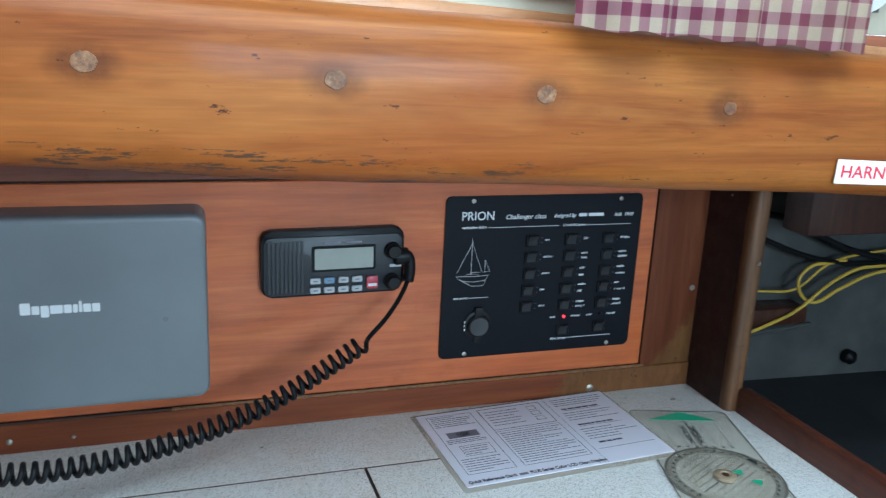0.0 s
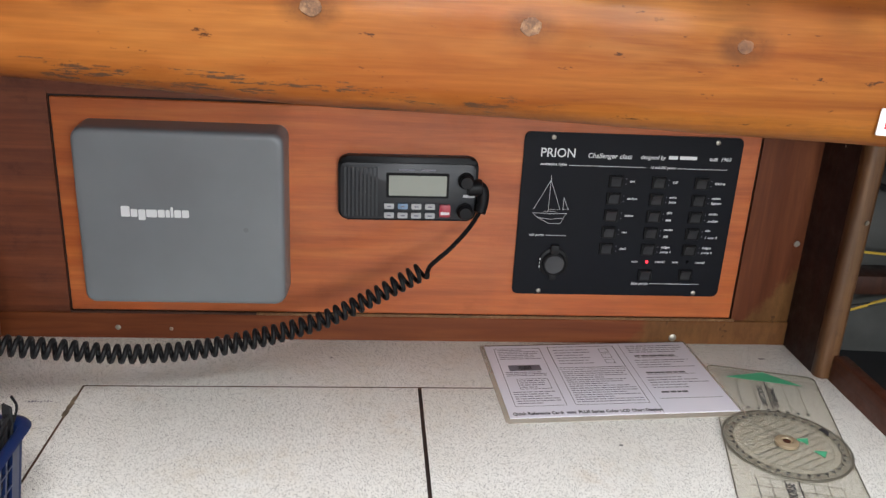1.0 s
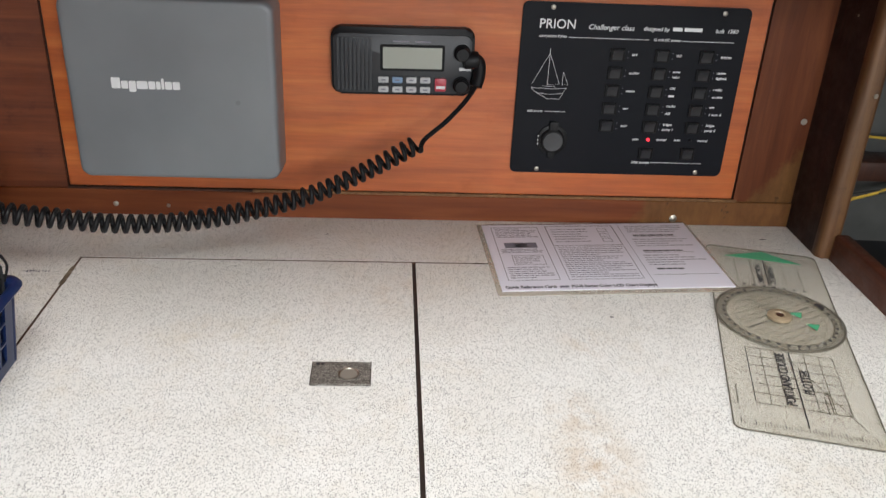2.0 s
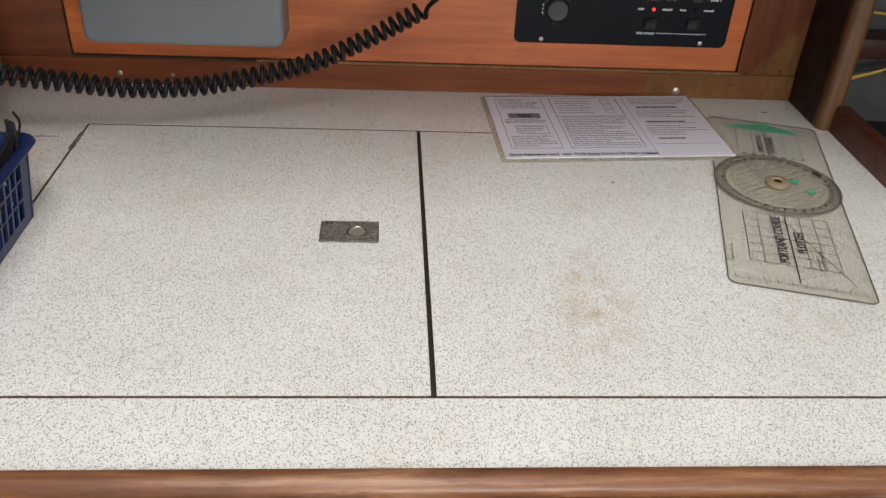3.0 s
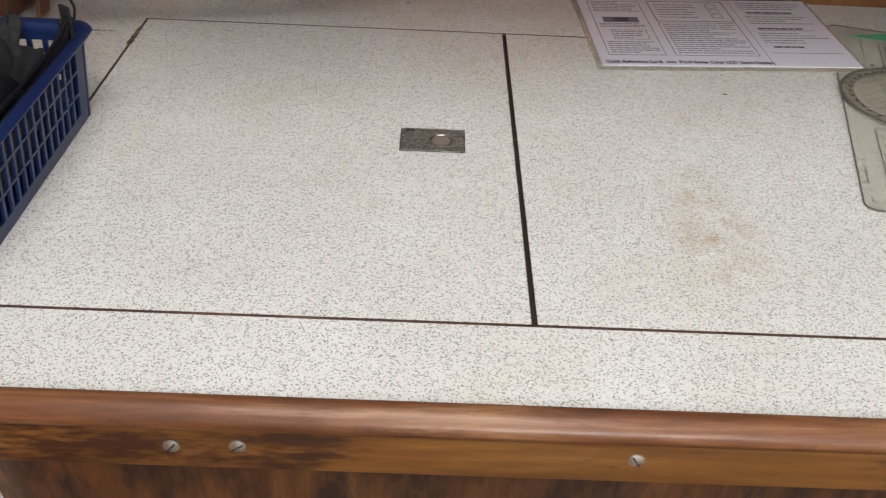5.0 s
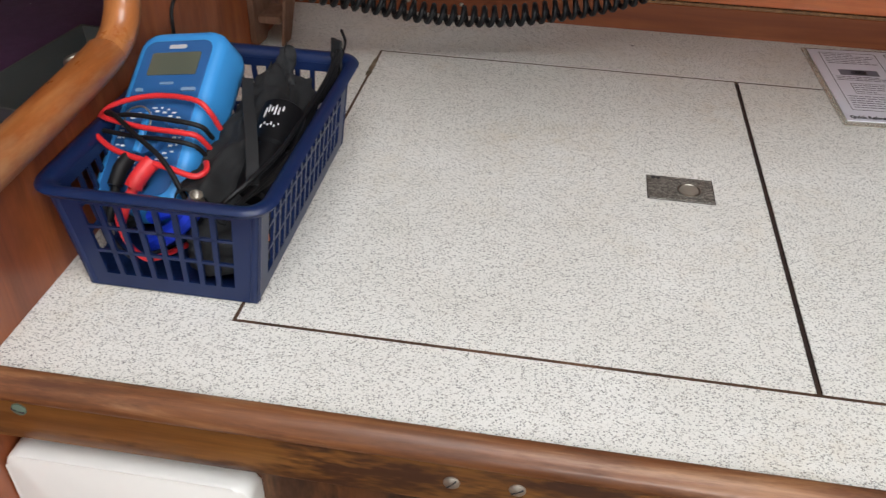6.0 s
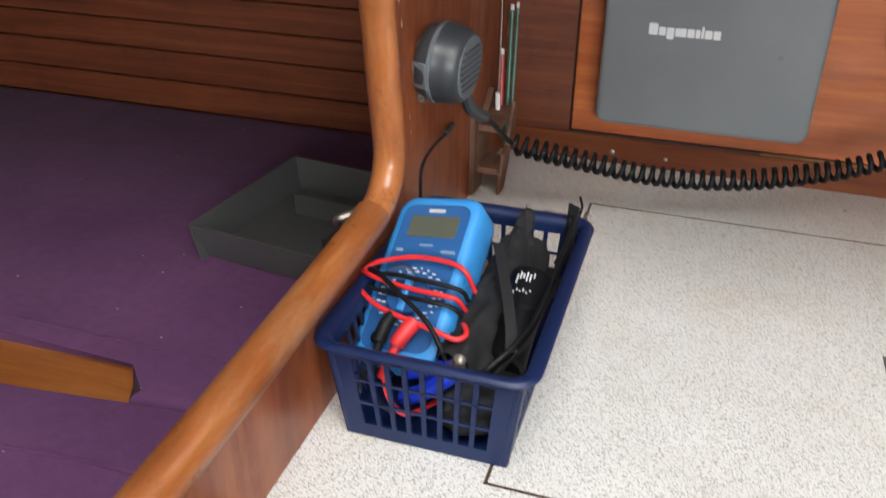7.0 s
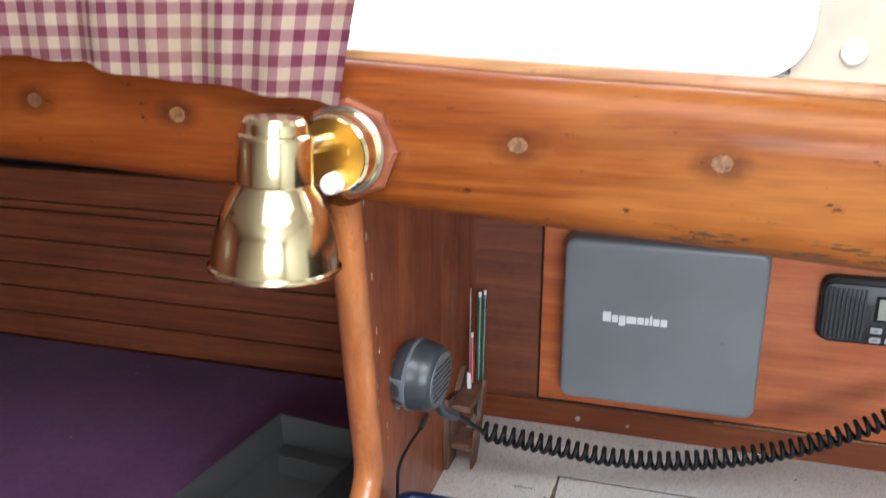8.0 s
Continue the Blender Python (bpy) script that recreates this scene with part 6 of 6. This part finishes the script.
    for k in range(6):
        for off, long in ((0.010, 0.012), (0.026, 0.004)):
            p = Matrix.Translation(a) @ tq @ pose(0, 0, 0, 0, 0, best - 24 + 9 * k) @ Matrix.Translation((0.0164, 0, off + (0.002 if k % 2 else 0)))
            part("print", moved(box(-0.0002, 0.0004, -0.0005, 0.0005, 0, long * (0.35 + 0.2 * (k % 3))), p), WHITE_INK, torch, "white print")
    cab = thing("cable_bundle", (-0.365, 0.15, 0.03), "bundle of thin black cables pushed into the basket", "cables")
    for k in range(6):
        o = k * 0.0024
        part("cable", tube(spline([(-0.3635 - o * 0.4, 0.247 - o, 0.086 + 0.002 * (k % 3)), (-0.3640 + 0.0005 * k, 0.215, 0.079 - o * 0.5), (-0.3660 - o * 0.4, 0.150, 0.070 + 0.002 * (k % 2)), (-0.3680, 0.095, 0.067 - o * 0.4), (-0.378 - o * 0.3, 0.048, 0.066 - o * 0.3), (-0.390, 0.036 + o, 0.052)], 7), 0.0019, 6), BLACK_SOFT, cab)
    part("cable", tube(spline([(-0.364, 0.246, 0.080), (-0.3605, 0.249, 0.094), (-0.3625, 0.246, 0.106)], 6), 0.0012, 6), BLACK_SOFT, cab)
    part("cable", tube(spline([(-0.3640, 0.240, 0.090), (-0.3655, 0.205, 0.080), (-0.3660, 0.150, 0.0785), (-0.3670, 0.095, 0.0780), (-0.3735, 0.058, 0.0775), (-0.386, 0.038, 0.070), (-0.398, 0.034, 0.058)], 8), 0.0019, 8), BLACK_SOFT, cab, "thin black hose")
    bnc = thing("adapter", (-0.41, 0.045, 0.03), "cobalt blue cable tool with a nickel end", "tool")
    part("grip", tube(spline([(-0.452, 0.045, 0.020), (-0.435, 0.040, 0.034), (-0.418, 0.040, 0.050), (-0.411, 0.041, 0.060)], 6), 0.0065, 10), COBALT, bnc)
    part("grip", tube(spline([(-0.450, 0.050, 0.040), (-0.434, 0.046, 0.050), (-0.414, 0.046, 0.058)], 6), 0.005, 10), COBALT, bnc)
    part("nickel_end", lathe((-0.411, 0.040, 0.059), (0.3, -0.2, 1), [(0.0062, 0), (0.0062, 0.007), (0.0045, 0.008), (0.0045, 0.014), (0.0035, 0.014), (0.0, 0.010)], 16), SCREW, bnc, "nickel plated end")
    single("wire_nut", lathe((-0.386, 0.046, 0.030), (0.8, 0.2, 0.3), [(0, 0), (0.006, 0.001), (0.0075, 0.006), (0.006, 0.020), (0, 0.022)], 14), ORANGE, "orange plastic cap among the tools", "cap")
    single("packet", moved(box(-0.012, 0.012, -0.02, 0.02, -0.001, 0.001, 0.0008, 1), Matrix.Translation((-0.3805, 0.085, 0.024)) @ pose(0, 0, 0, 0, 75, 0)), LIME, "yellow-green card packet inside the basket", "packet")
    single("pliers", tube(spline([(-0.480, 0.06, 0.03), (-0.45, 0.10, 0.028), (-0.41, 0.15, 0.030), (-0.39, 0.20, 0.034)], 6), 0.011, 10), BLACK_SOFT, "black handled tool lying in the basket", "tool", at=(-0.44, 0.12, 0.0045))


basket_contents()

# ---- brass lamp ----


def reading_lamp():
    t = thing("reading_lamp", (-0.50, 0.14, 0.45), "polished brass reading lamp with a bell shade on the beam", "wall lamp")
    bx, bz = -0.5135, 0.4500
    part("back_block", lathe((bx + 0.012, 0.1415, bz), (0, -1, 0), [(0.0, 0), (0.0385, 0), (0.0385, 0.006), (0.036, 0.009), (0.0, 0.009)], 8), PLANK, t, "dark eight-sided wooden mounting block")
    ax = Vector((-0.10, -1, 0.0)).normalized()
    b0 = Vector((bx + 0.010, 0.1322, bz))
    base = part("base", lathe(b0, ax, [(0.0310, 0), (0.0310, 0.0020), (0.0295, 0.0035), (0.0290, 0.017), (0.0272, 0.0195), (0.0262, 0.019)], 44), BRASS, t, "round brass base", 30)
    part("face", lathe(b0, ax, [(0.0266, 0.0175), (0.0262, 0.0190), (0.0, 0.0194)], 44), plain("satin_brass", (0.66, 0.46, 0.13), 0.28, 1.0, vary=0.1), base, "golden brass face")
    part("rim", lathe(b0, ax, [(0.0316, -0.0005), (0.0328, 0.0010), (0.0316, 0.0026), (0.0300, 0.0026)], 44), SCREW, base, "silvery rim")
    front = b0 + ax * 0.0196
    part("switch", lathe(front + Vector((0.002, 0.003, -0.020)), ax, [(0.0080, 0), (0.0080, 0.008), (0.0070, 0.0120), (0.0, 0.0132)], 20), WHITE_PAINT, base, "white push switch")
    part("screw", disc(front + Vector((0.012, 0, 0.004)), ax, 0.0035, 0.0008, 14), BRASS, base)
    part("joint", tube([front + Vector((-0.002, 0.004, 0.010)), front + Vector((-0.020, -0.042, 0.008))], 0.007, 14), BRASS, t, "swivel joint")
    c = Vector((-0.5250, 0.0560, 0.3825))
    up = Vector((0.05, 0.03, 1)).normalized()
    prof = [(0.0470, 0.0), (0.0486, 0.0016), (0.0480, 0.0034), (0.0462, 0.0050), (0.0455, 0.012), (0.0430, 0.026), (0.0385, 0.041), (0.0325, 0.053), (0.0275, 0.0605), (0.0262, 0.0640), (0.0268, 0.0650), (0.0268, 0.0960), (0.0258, 0.0985), (0.0235, 0.1000), (0.0225, 0.1075), (0.0200, 0.1105), (0.0, 0.1120)]
    prof = [(r * 0.94, h * 0.925) for r, h in prof]
    shade = part("shade", lathe(c, up, list(reversed(prof[:])) + [(0.0435, 0.0003), (0.0418, 0.010), (0.0398, 0.026), (0.0355, 0.040), (0.0298, 0.048), (0.0240, 0.056), (0.0, 0.057)], 56), BRASS, t, "polished brass bell shade", 28)
    part("bulb", lathe(c + up * 0.02, up, [(0, 0), (0.008, 0.002), (0.014, 0.010), (0.015, 0.018), (0.010, 0.032), (0.008, 0.044)], 24), LCD, shade, "unlit frosted bulb")


reading_lamp()
single("snap_hook", tube(spline([(-0.5285, 0.144, 0.114), (-0.541, 0.136, 0.110), (-0.546, 0.149, 0.099), (-0.538, 0.163, 0.096), (-0.5285, 0.158, 0.103)], 8), 0.0036, 8), SCREW, "small steel hook on the bunk side of the rail", "hook")
